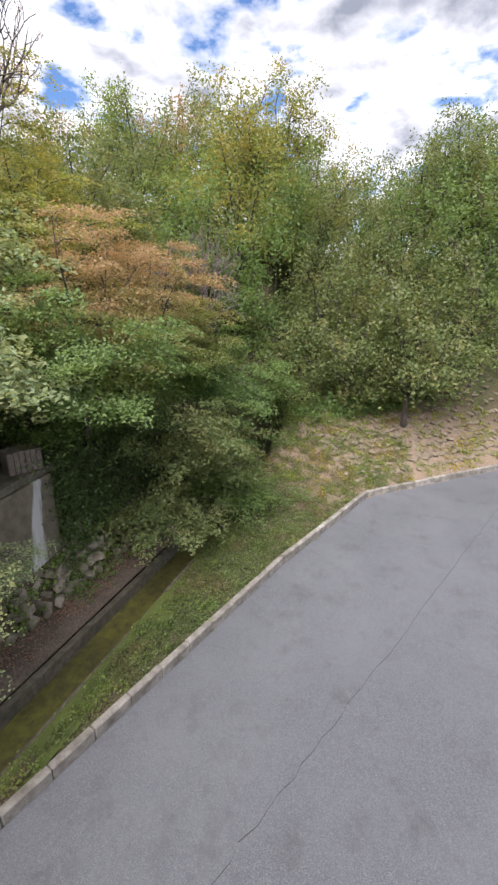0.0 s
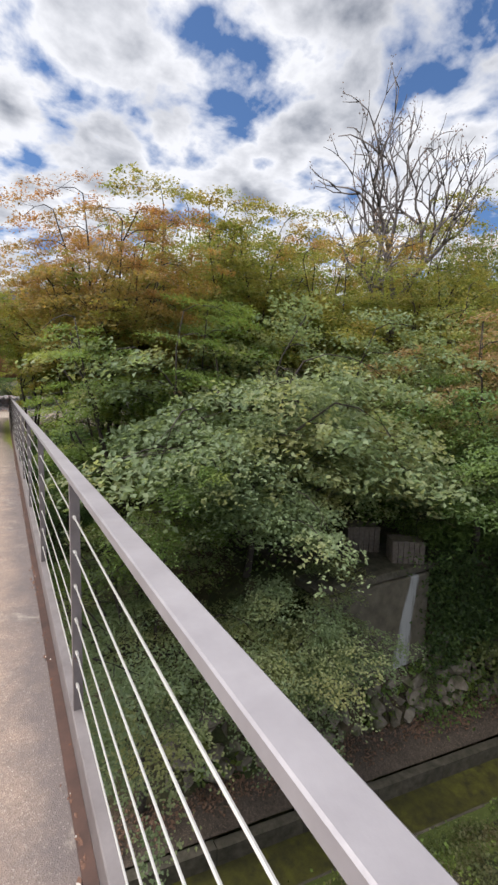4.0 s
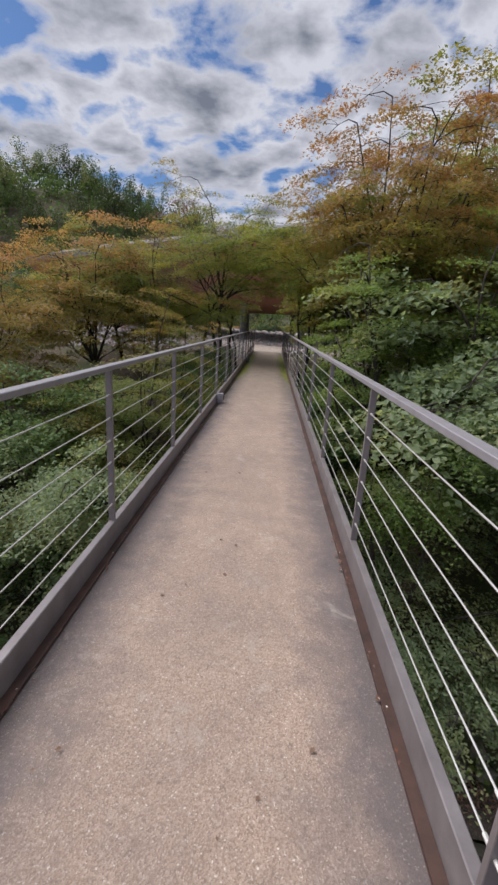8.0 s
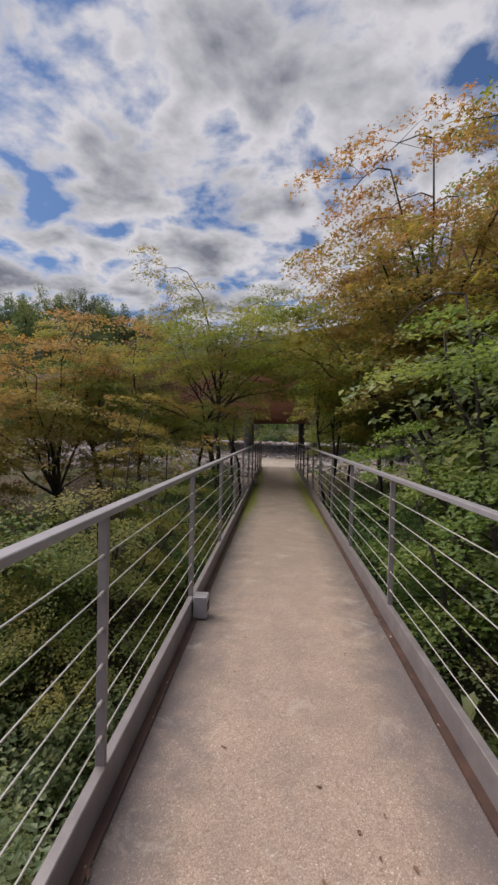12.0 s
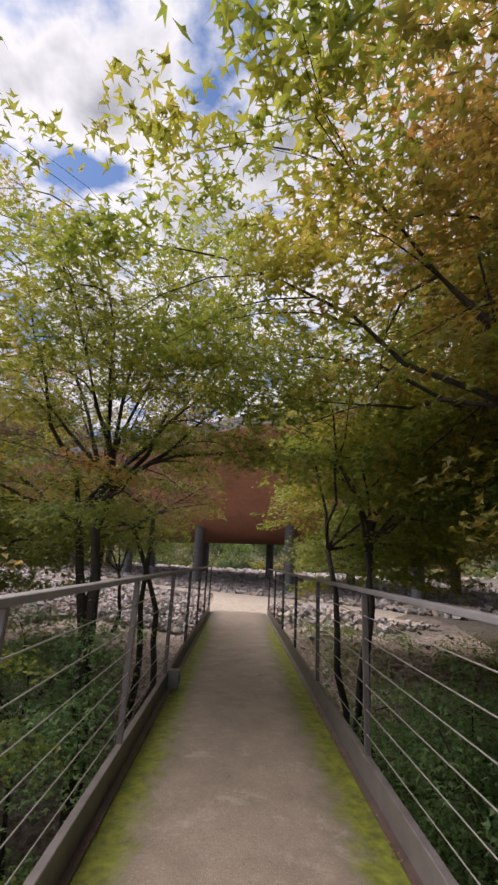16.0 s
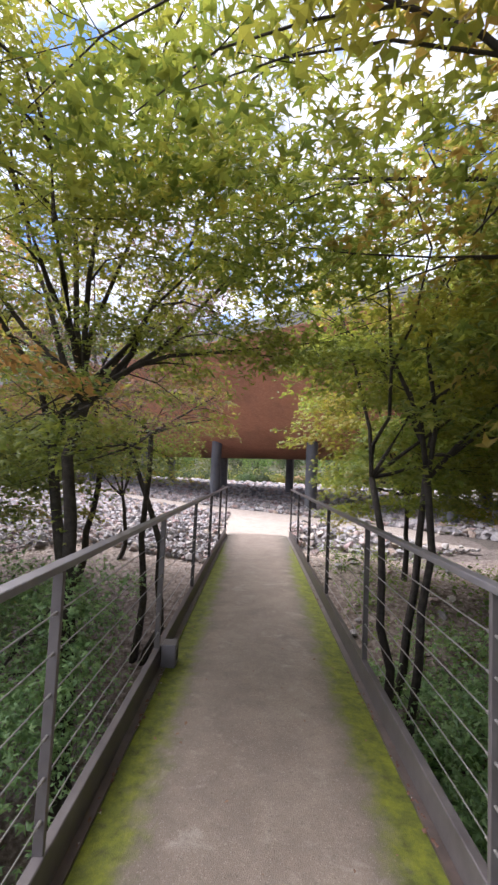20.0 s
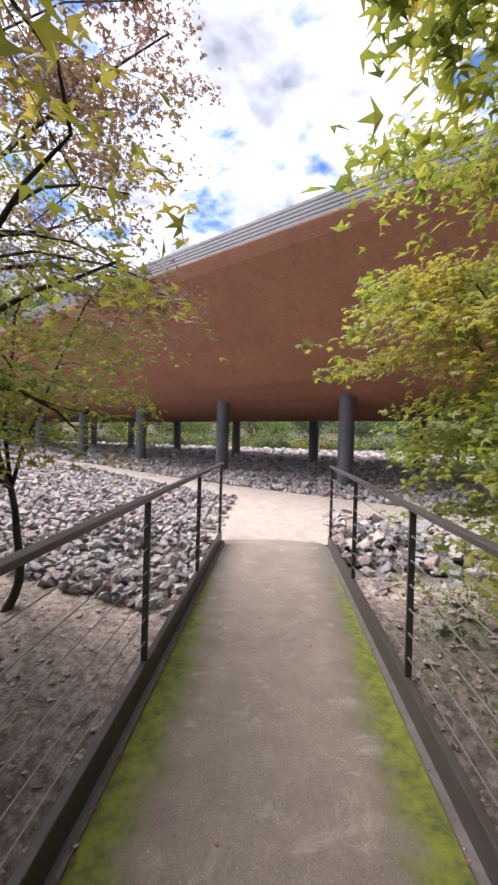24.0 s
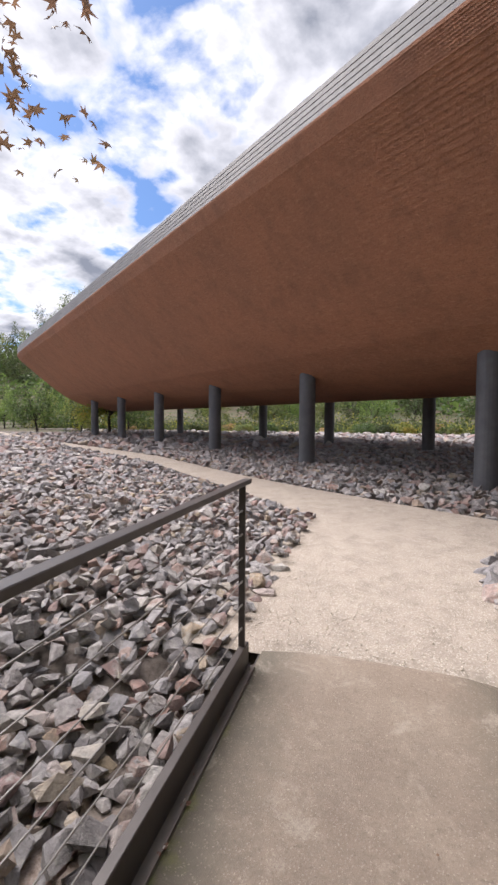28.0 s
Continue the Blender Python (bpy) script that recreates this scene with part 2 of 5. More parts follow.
def steel_build(lo, hi, rust, shade_or_mortar=False, end_tones=((0.022, 0.018, 0.017), (0.065, 0.052, 0.046))):
    def f(t, b, out):
        p = wpos(t)
        n_ = noise_of(t, p, 6, 5, 0.65)
        c = ramp(t, n_, [(0.3, lo), (0.7, hi)])
        if shade_or_mortar:
            # towards the north end, shade mixed into steel and rail colour; seam turns mortar-pale
            sy = node(t, "ShaderNodeSeparateXYZ", {0: p}).outputs[1]
            w = node(t, "ShaderNodeMapRange", {"Value": sy, "From Min": -11.0, "From Max": -5.5, "To Min": 0.0, "To Max": 0.85}).outputs[0]
            c = mixc(t, w, c, mixc(t, n_, *end_tones))
        r = noise_of(t, p, 17, 5, 0.7)
        c = mixc(t, ramp(t, r, [(rust, (0, 0, 0)), (rust + 0.05, (1, 1, 1))]), c, (0.20, 0.075, 0.03))
        t.links.new(c, b.inputs["Base Color"])
        b.inputs["Roughness"].default_value = 0.42
        b.inputs["Metallic"].default_value = 0.25
        bump(t, b, noise_of(t, p, 60, 4, 0.6), 0.12, 0.004)
    return f


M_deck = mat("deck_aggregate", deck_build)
M_steel = mat("painted_steel_grey_brown", steel_build((0.165, 0.145, 0.145), (0.25, 0.225, 0.225), 0.70, True))
M_rail = mat("handrail_paint", steel_build((0.27, 0.252, 0.268), (0.36, 0.34, 0.358), 0.76, True))
M_rust = mat("rusty_steel", steel_build((0.045, 0.03, 0.026), (0.115, 0.062, 0.047), 0.64, True, ((0.08, 0.068, 0.06), (0.27, 0.245, 0.225))))
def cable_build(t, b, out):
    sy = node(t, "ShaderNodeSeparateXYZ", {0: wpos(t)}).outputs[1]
    # darker grey in the tree-shaded north: shade put into the cable colour
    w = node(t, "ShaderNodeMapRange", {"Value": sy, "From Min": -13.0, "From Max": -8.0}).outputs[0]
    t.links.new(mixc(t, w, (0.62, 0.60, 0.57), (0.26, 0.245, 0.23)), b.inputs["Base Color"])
    b.inputs["Roughness"].default_value = 0.38
    b.inputs["Metallic"].default_value = 0.55


M_cable = mat("steel_cable", cable_build)


def asphalt_build(t, b, out):
    p = wpos(t)
    v = node(t, "ShaderNodeTexVoronoi", {"Vector": p, "Scale": 85.0})
    c = ramp(t, v.outputs["Color"], [(0.1, (0.05, 0.053, 0.062)), (0.6, (0.086, 0.09, 0.102)), (0.95, (0.145, 0.148, 0.16))])
    c = mixc(t, ramp(t, noise_of(t, p, 0.35, 5, 0.65), [(0.40, (0, 0, 0)), (0.68, (0.65, 0.65, 0.65))]), c, (0.108, 0.112, 0.124))
    c = mixc(t, ramp(t, noise_of(t, p, 1.5, 6, 0.7), [(0.52, (0, 0, 0)), (0.72, (0.6, 0.6, 0.6))]), c, (0.05, 0.048, 0.053))
    c = mixc(t, ramp(t, noise_of(t, p, 26, 3, 0.6), [(0.70, (0, 0, 0)), (0.74, (0.8, 0.8, 0.8))]), c, (0.30, 0.29, 0.28))
    t.links.new(c, b.inputs["Base Color"])
    b.inputs["Roughness"].default_value = 0.68
    bump(t, b, v.outputs["Distance"], 0.4, 0.008)


M_asphalt = mat("asphalt", asphalt_build)
M_kerb = speckled("stained_kerb", (0.085, 0.075, 0.062), (0.33, 0.31, 0.28), 3.0, 0.9, (30, 0.66, (0.07, 0.06, 0.05)), 0.5, 40, 0.45)
M_concd = speckled("mossy_concrete", (0.045, 0.042, 0.028), (0.15, 0.13, 0.10), 5, 0.9, None, 0.4, 30, 0.9)


def rock_build(t, b, out):
    r = node(t, "ShaderNodeMath", {0: node(t, "ShaderNodeMath", {0: island(t), 1: objrand(t)}, operation="ADD").outputs[0]}, operation="FRACT").outputs[0]
    o = wpos(t)
    c = ramp(t, r, [(0.0, (0.15, 0.138, 0.142)), (0.25, (0.45, 0.415, 0.41)), (0.45, (0.31, 0.30, 0.315)), (0.65, (0.56, 0.52, 0.50)), (0.76, (0.43, 0.28, 0.235)), (0.86, (0.31, 0.21, 0.205)), (0.93, (0.46, 0.36, 0.25)), (1.0, (0.60, 0.575, 0.55))])
    n_ = noise_of(t, o, 22, 5, 0.7)
    c = mixc(t, ramp(t, n_, [(0.35, (0, 0, 0)), (0.75, (0.75, 0.75, 0.75))]), c, (0.125, 0.115, 0.115))
    c = mixc(t, ramp(t, noise_of(t, o, 9, 4, 0.7), [(0.52, (0, 0, 0)), (0.68, (0.7, 0.7, 0.7))]), c, (0.52, 0.49, 0.46))
    t.links.new(c, b.inputs["Base Color"])
    b.inputs["Roughness"].default_value = 0.85
    bump(t, b, noise_of(t, o, 26, 6, 0.75), 0.9, 0.04)


M_rock = mat("broken_stone", rock_build)


def shingle_build(t, b, out):
    o = wpos(t)
    r = island(t)
    c = ramp(t, r, [(0.0, (0.32, 0.14, 0.08)), (0.5, (0.40, 0.178, 0.10)), (1.0, (0.47, 0.22, 0.128))])
    c = mixc(t, ramp(t, noise_of(t, o, 0.5, 4, 0.6), [(0.4, (0, 0, 0)), (0.72, (0.5, 0.5, 0.5))]), c, (0.27, 0.135, 0.083))
    c = mixc(t, ramp(t, noise_of(t, o, 14, 4, 0.7), [(0.45, (0, 0, 0)), (0.8, (0.5, 0.5, 0.5))]), c, (0.48, 0.25, 0.155))
    t.links.new(c, b.inputs["Base Color"])
    b.inputs["Roughness"].default_value = 0.8
    c = mixc(t, ramp(t, noise_of(t, o, 38, 4, 0.7), [(0.5, (0, 0, 0)), (0.66, (0.6, 0.6, 0.6))]), c, (0.19, 0.088, 0.052))
    s = node(t, "ShaderNodeSeparateXYZ", {0: o})
    fl = node(t, "ShaderNodeCombineXYZ", {0: s.outputs[0], 1: s.outputs[1], 2: node(t, "ShaderNodeMath", {0: s.outputs[2], 1: 5.0}, operation="MULTIPLY").outputs[0]}).outputs[0]
    c = mixc(t, ramp(t, noise_of(t, fl, 7, 4, 0.7), [(0.52, (0, 0, 0)), (0.68, (0.55, 0.55, 0.55))]), c, (0.52, 0.275, 0.165))
    c = mixc(t, ramp(t, noise_of(t, fl, 4.6, 4, 0.7), [(0.55, (0, 0, 0)), (0.7, (0.5, 0.5, 0.5))]), c, (0.21, 0.095, 0.055))
    st = node(t, "ShaderNodeCombineXYZ", {0: s.outputs[0], 1: s.outputs[1], 2: node(t, "ShaderNodeMath", {0: s.outputs[2], 1: 0.15}, operation="MULTIPLY").outputs[0]}).outputs[0]
    c = mixc(t, ramp(t, noise_of(t, st, 2.4, 4, 0.65), [(0.5, (0, 0, 0)), (0.75, (0.4, 0.4, 0.4))]), c, (0.17, 0.085, 0.055))
    t.links.new(c, b.inputs["Base Color"])
    bump(t, b, noise_of(t, o, 42, 5, 0.7), 0.6, 0.02)


M_shingle = mat("wood_shingle", shingle_build)
M_fascia = speckled("grey_metal_roofing", (0.14, 0.135, 0.137), (0.23, 0.22, 0.22), 8, 0.5, None, 0.1)
M_col = speckled("grey_painted_column", (0.105, 0.105, 0.115), (0.155, 0.155, 0.165), 5, 0.55, None, 0.1)


def sand_build(t, b, out):
    p = wpos(t)
    c = ramp(t, noise_of(t, p, 70, 5, 0.7), [(0.3, (0.28, 0.235, 0.195)), (0.7, (0.47, 0.41, 0.35))])
    c = mixc(t, ramp(t, noise_of(t, p, 0.9, 5, 0.65), [(0.4, (0, 0, 0)), (0.7, (0.6, 0.6, 0.6))]), c, (0.33, 0.275, 0.235))
    c = mixc(t, ramp(t, noise_of(t, p, 4.5, 5, 0.7), [(0.45, (0, 0, 0)), (0.66, (0.8, 0.8, 0.8))]), c, (0.25, 0.215, 0.178))
    v = node(t, "ShaderNodeTexVoronoi", {"Vector": p, "Scale": 120.0})
    c = mixc(t, ramp(t, v.outputs["Color"], [(0.72, (0, 0, 0)), (0.8, (0.6, 0.6, 0.6))]), c, (0.56, 0.51, 0.45))
    t.links.new(c, b.inputs["Base Color"])
    b.inputs["Roughness"].default_value = 0.95
    bump(t, b, noise_of(t, p, 60, 6, 0.75), 0.8, 0.015)


M_sand = mat("sandy_gravel", sand_build)


def ground_build(t, b, out):
    o = wpos(t)
    n_ = noise_of(t, o, 0.45, 5, 0.6)
    f_ = noise_of(t, o, 12, 5, 0.7)
    g = ramp(t, f_, [(0.25, (0.022, 0.03, 0.012)), (0.55, (0.055, 0.07, 0.02)), (0.8, (0.12, 0.115, 0.04))])
    d = ramp(t, f_, [(0.25, (0.045, 0.032, 0.022)), (0.75, (0.15, 0.105, 0.07))])
    c = mixc(t, ramp(t, n_, [(0.4, (0, 0, 0)), (0.6, (1, 1, 1))]), g, d)
    # bare sandy soil on the bank at the bridge end
    s = node(t, "ShaderNodeSeparateXYZ", {0: o})
    sy = node(t, "ShaderNodeMath", {0: s.outputs[1], 1: node(t, "ShaderNodeMath", {0: n_, 1: 5.0}, operation="MULTIPLY").outputs[0]}, operation="ADD").outputs[0]
    sx = node(t, "ShaderNodeMath", {0: s.outputs[0]}, operation="ABSOLUTE").outputs[0]
    sx = node(t, "ShaderNodeMapRange", {"Value": sx, "From Min": 5.5, "From Max": 60.0, "To Min": 0.0, "To Max": -9000.0}).outputs[0]
    sy = node(t, "ShaderNodeMath", {0: sy, 1: sx}, operation="ADD").outputs[0]
    s2 = node(t, "ShaderNodeMapRange", {"Value": s.outputs[1], "From Min": 34.0, "From Max": 38.0, "To Min": 0.0, "To Max": -6000.0}).outputs[0]
    sy = node(t, "ShaderNodeMath", {0: sy, 1: s2}, operation="ADD").outputs[0]
    sand = ramp(t, f_, [(0.36, (0.30, 0.22, 0.18)), (0.5, (0.54, 0.435, 0.37)), (0.64, (0.72, 0.62, 0.54))])
    c = mixc(t, ramp(t, node(t, "ShaderNodeMapRange", {"Value": sy, "From Min": -0.7, "From Max": 1.5}).outputs[0], [(0.0, (0, 0, 0)), (1.0, (1, 1, 1))]), c, sand)
    so = node(t, "ShaderNodeMapRange", {"Value": sy, "From Min": -6.0, "From Max": -3.6}).outputs[0]
    sn = node(t, "ShaderNodeMapRange", {"Value": sy, "From Min": 1.5, "From Max": -0.7}).outputs[0]
    soil = ramp(t, f_, [(0.36, (0.11, 0.08, 0.066)), (0.5, (0.22, 0.17, 0.145)), (0.66, (0.38, 0.32, 0.285))])
    c = mixc(t, node(t, "ShaderNodeMath", {0: so, 1: sn}, operation="MULTIPLY").outputs[0], c, soil)
    # soil darkened under the stones: the shade of their gaps put into colour
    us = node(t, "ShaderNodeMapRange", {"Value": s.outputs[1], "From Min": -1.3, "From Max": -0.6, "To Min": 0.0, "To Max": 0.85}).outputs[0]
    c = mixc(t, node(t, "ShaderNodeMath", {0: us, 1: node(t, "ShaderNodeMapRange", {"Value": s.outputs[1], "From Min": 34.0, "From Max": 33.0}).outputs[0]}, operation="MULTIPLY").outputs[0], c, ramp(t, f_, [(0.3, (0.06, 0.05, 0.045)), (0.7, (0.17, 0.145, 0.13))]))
    # worn tan soil at the turn of the road
    e1 = node(t, "ShaderNodeMapRange", {"Value": s.outputs[0], "From Min": 18.0, "From Max": 21.0}).outputs[0]
    e2 = node(t, "ShaderNodeMapRange", {"Value": s.outputs[1], "From Min": -18.5, "From Max": -20.5}).outputs[0]
    e3 = node(t, "ShaderNodeMapRange", {"Value": s.outputs[0], "From Min": 31.0, "From Max": 29.0}).outputs[0]
    e1 = node(t, "ShaderNodeMath", {0: e1, 1: e2}, operation="MULTIPLY").outputs[0]
    e1 = node(t, "ShaderNodeMath", {0: e1, 1: e3}, operation="MULTIPLY").outputs[0]
    c = mixc(t, e1, c, ramp(t, f_, [(0.3, (0.10, 0.072, 0.052)), (0.7, (0.27, 0.20, 0.145))]))
    t.links.new(c, b.inputs["Base Color"])
    b.inputs["Roughness"].default_value = 0.95
    bump(t, b, noise_of(t, o, 9, 7, 0.75), 0.9, 0.07)


M_ground = mat("forest_floor", ground_build)
M_grass = speckled("short_grass", (0.055, 0.085, 0.015), (0.16, 0.19, 0.04), 25, 0.9, None, 0.8, 60, 0.8, 0.03)
M_mosswater = speckled("mossy_wet_bed", (0.032, 0.028, 0.018), (0.125, 0.125, 0.026), 4.5, 0.4, None, 0.4, 12, 0.5)
M_bark = speckled("dark_bark", (0.028, 0.022, 0.018), (0.085, 0.068, 0.055), 18, 0.9, None, 0.7, 40, 1.5, 0.02)
M_barkgrey = speckled("bleached_bark", (0.10, 0.085, 0.08), (0.23, 0.20, 0.19), 12, 0.9, None, 0.6, 40, 1.5, 0.02)
M_wood = speckled("weathered_wood", (0.11, 0.09, 0.075), (0.24, 0.20, 0.17), 12, 0.85, None, 0.4)

L_green = leaf_mat("leaves_green", (0.115, 0.19, 0.045), (0.15, 0.235, 0.056), (0.205, 0.295, 0.075), (0.24, 0.28, 0.065))
L_deep = leaf_mat("leaves_deep_green", (0.075, 0.135, 0.042), (0.125, 0.205, 0.062), (0.195, 0.285, 0.092), (0.165, 0.23, 0.06))
L_grey = leaf_mat("leaves_pale_green", (0.165, 0.23, 0.12), (0.205, 0.275, 0.145), (0.275, 0.345, 0.18), (0.38, 0.38, 0.165))
L_yellow = leaf_mat("leaves_yellow_green", (0.135, 0.20, 0.035), (0.215, 0.275, 0.048), (0.315, 0.34, 0.066), (0.36, 0.275, 0.065))
L_olive = leaf_mat("leaves_olive_turning", (0.122, 0.172, 0.040), (0.195, 0.238, 0.058), (0.31, 0.295, 0.075), (0.35, 0.285, 0.08), top=(0.38, 0.235, 0.095), rise=(0.80, 1.3))
L_turn = leaf_mat("leaves_green_with_orange_tops", (0.122, 0.180, 0.047), (0.195, 0.250, 0.065), (0.30, 0.32, 0.085), (0.36, 0.29, 0.08), top=(0.42, 0.215, 0.10), rise=(0.62, 1.08))
L_orange = leaf_mat("leaves_orange", (0.16, 0.19, 0.055), (0.27, 0.25, 0.07), (0.37, 0.29, 0.085), (0.42, 0.27, 0.09), top=(0.44, 0.235, 0.11), rise=(0.45, 1.0))
L_rust = leaf_mat("leaves_rust_pink", (0.122, 0.177, 0.061), (0.189, 0.244, 0.079), (0.293, 0.317, 0.104), (0.268, 0.281, 0.073), top=(0.40, 0.245, 0.15), rise=(0.25, 0.66))
L_dark = leaf_mat("leaves_dark_evergreen", (0.045, 0.08, 0.03), (0.075, 0.125, 0.043), (0.118, 0.178, 0.06))
L_purple = leaf_mat("leaves_dull_purple_brown", (0.105, 0.066, 0.06), (0.17, 0.105, 0.092), (0.25, 0.15, 0.13), (0.17, 0.13, 0.07))
L_yellow2 = leaf_mat("leaves_fresh_yellow_green", (0.115, 0.165, 0.040), (0.19, 0.24, 0.05), (0.30, 0.335, 0.068), (0.36, 0.325, 0.058), top=(0.36, 0.24, 0.085), rise=(0.66, 1.12))
L_blue = leaf_mat("leaves_cool_green", (0.132, 0.228, 0.102), (0.204, 0.330, 0.144), (0.312, 0.450, 0.198))
L_amber = leaf_mat("leaves_amber", (0.16, 0.175, 0.045), (0.26, 0.215, 0.055), (0.36, 0.25, 0.07), (0.21, 0.225, 0.05), top=(0.40, 0.19, 0.085), rise=(0.35, 0.9))
L_hill = leaf_mat("leaves_hillside_green", (0.08, 0.115, 0.042), (0.13, 0.178, 0.062), (0.20, 0.245, 0.09), (0.21, 0.20, 0.075))
L_hedge = leaf_mat("leaves_garden_hedge", (0.028, 0.045, 0.018), (0.048, 0.075, 0.028), (0.08, 0.11, 0.04), (0.07, 0.085, 0.03))
L_verge = leaf_mat("verge_blades", (0.085, 0.115, 0.045), (0.135, 0.18, 0.065), (0.21, 0.25, 0.10), (0.21, 0.17, 0.10))
M_dead = speckled("dry_leaves", (0.15, 0.085, 0.055), (0.31, 0.185, 0.12), 30, 0.8)


# ---- mesh helpers ----
def link_mesh(name, bm, material, parent=None, label=""):
    me = bpy.data.meshes.new(name)
    bm.to_mesh(me)
    bm.free()
    if material:
        me.materials.append(material)
    ob = new(name, me)
    if parent:
        ob.parent = parent
    if label:
        ob["label"] = label
    return ob


def part(name, bm, material, parent, label=""):
    return link_mesh(name, bm, material, parent, label)


def raw(name, verts, faces, material, parent=None, label="", smooth=False):
    me = bpy.data.meshes.new(name)
    me.from_pydata([tuple(v) for v in verts] if not isinstance(verts, np.ndarray) else verts.tolist(), [], faces if not isinstance(faces, np.ndarray) else faces.tolist())
    if material:
        me.materials.append(material)
    if smooth:
        me.polygons.foreach_set("use_smooth", [True] * len(me.polygons))
    me.update()
    ob = new(name, me)
    if parent:
        ob.parent = parent
    if label:
        ob["label"] = label
    return ob


def empty(name, loc=(0, 0, 0), rz=0.0):
    ob = new(name)
    ob.matrix_basis = pose(*loc, 0, 0, rz)
    ob.empty_display_size = 0.1
    return ob


def bm_box(bm, x0, y0, z0, x1, y1, z1, bev=0.0):
    r = bmesh.ops.create_cube(bm, size=1)
    for v in r["verts"]:
        v.co = Vector((x0 + (v.co.x + 0.5) * (x1 - x0), y0 + (v.co.y + 0.5) * (y1 - y0), z0 + (v.co.z + 0.5) * (z1 - z0)))
    if bev:
        es = list({e_ for v in r["verts"] for e_ in v.link_edges})
        bmesh.ops.bevel(bm, geom=es, offset=bev, segments=1, affect="EDGES")
    return bm


def box(x0, y0, z0, x1, y1, z1, bev=0.0):
    return bm_box(bmesh.new(), x0, y0, z0, x1, y1, z1, bev)


def tube(path, radii, sides=6):
    """Vertices and faces of a tapered tube along points."""
    vs, fs = [], []
    path = [Vector(p) for p in path]
    for i, p in enumerate(path):
        d = (path[min(i + 1, len(path) - 1)] - path[max(i - 1, 0)]).normalized()
        x = d.orthogonal().normalized()
        y = d.cross(x)
        for k in range(sides):
            an = 2 * math.pi * k / sides
            vs.append(p + (x * math.cos(an) + y * math.sin(an)) * radii[i])
    for i in range(len(path) - 1):
        for k in range(sides):
            k2 = (k + 1) % sides
            fs.append((i * sides + k, i * sides + k2, (i + 1) * sides + k2, (i + 1) * sides + k))
    fs.append(tuple(range(sides))[::-1])
    fs.append(tuple((len(path) - 1) * sides + k for k in range(sides)))
    return vs, fs


def merge(pieces):
    vs, fs = [], []
    for v, f_ in pieces:
        o = len(vs)
        vs.extend(v)
        fs.extend(tuple(i + o for i in q) for q in f_)
    return vs, fs

# ---- the lie of the land ----
def sstep(a_, b_, v):
    u = np.clip((v - a_) / (b_ - a_), 0, 1)
    return u * u * (3 - 2 * u)


ROAD_Z = -7.5


def channel_y(x):
    """Far wall of the drain."""
    return -17.4 - 0.15 * (np.clip(x, -60, 24) - 3.5)


def kerb_y(x):
    return np.where(x < 2.8, -19.15 + (2.8 - x) * 0.12, np.where(x < 13.8, -19.15 - (x - 2.8) * 0.4045, np.where(x < 20.25, -23.6 - (x - 13.8) * 0.4884, -26.75 - (x - 20.25) * 1.349)))


def wob(x, y, s, k):
    return (np.sin(x * s + 1.3 * k) * np.cos(y * s * 1.13 + 2.1 * k) + 0.5 * np.sin(x * s * 2.3 + y * s * 1.7 + k))


def terrain(x, y):
    x, y = np.asarray(x, float), np.asarray(y, float)
    d = y - channel_y(x)
    # wooded side of the drain: stone wall, terrace
    e1 = -7.62 + 0.35 * sstep(0.2, 0.95, d) + 2.0 * sstep(0.95, 1.3, d) + 2.27 * sstep(1.35, 1.5, d) + 2.6 * sstep(4.5, 14, d)
    w1 = -7.7 + 0.9 * sstep(0, 4, d) + 2.0 * sstep(4, 9, d)
    k = sstep(2.0, 5.5, x)
    z = e1 * k + w1 * (1 - k)
    # bank up to the stone field
    bank = sstep(-11.5, -0.8, y)
    z = z * (1 - bank) + (-0.22) * bank
    z = z + 0.2 * sstep(-0.6, 1.0, y) + 0.06 * sstep(0.5, 6, y) + 0.25 * sstep(6, 18, y)
    z = z + np.where((y < 0) & (d > 1.2), 0.16, 0.0) * wob(x, y, 0.55, 1)
    # south of the drain
    sth = (d < -0.05) * 1.0
    kz = kerb_y(x)
    s_in = np.clip((y - kz) / np.maximum(channel_y(x) - 1.15 - kz, 0.3), 0, 1)
    zs = -7.40 - 0.6 * s_in ** 1.3 + 0.03 * wob(x, y, 1.9, 2) - 0.1 * (1 - sstep(0, 0.25, y - kz))
    zs = np.where(d > -1.2, -8.35, zs)
    zs = np.where(y < kz + 0.1, -7.66, zs)
    # stone-faced slope beyond the turn of the road
    out = np.maximum(0, (x - 20.25) * 0.8 + (y + 26.75) * 0.6)
    zs = zs + np.where((y > kz) & (x > 17), np.minimum(out * 0.42, 2.7), 0)
    z = z * (1 - sth) + zs * sth
    # trench under the drain
    z = np.where((d > -1.5) & (d < 0.45) & (x > -14) & (x < 34), -9.0, z)
    # eastern hill
    steep = 0.80 - 0.22 * sstep(-20, 0, y)
    z = z + np.minimum(np.maximum(0, x - 29) * steep, 10) * sstep(29, 34, x) + np.maximum(0, np.minimum(x, 29) - 22) * 0.12 * (d > 0)
    # hills far behind
    z = z + 50 * np.exp(-(((x + 105) / 75) ** 2 + ((y - 175) / 60) ** 2)) + 30 * np.exp(-(((x - 40) / 90) ** 2 + ((y - 190) / 60) ** 2))
    return z


def tz(x, y):
    return float(terrain(x, y))


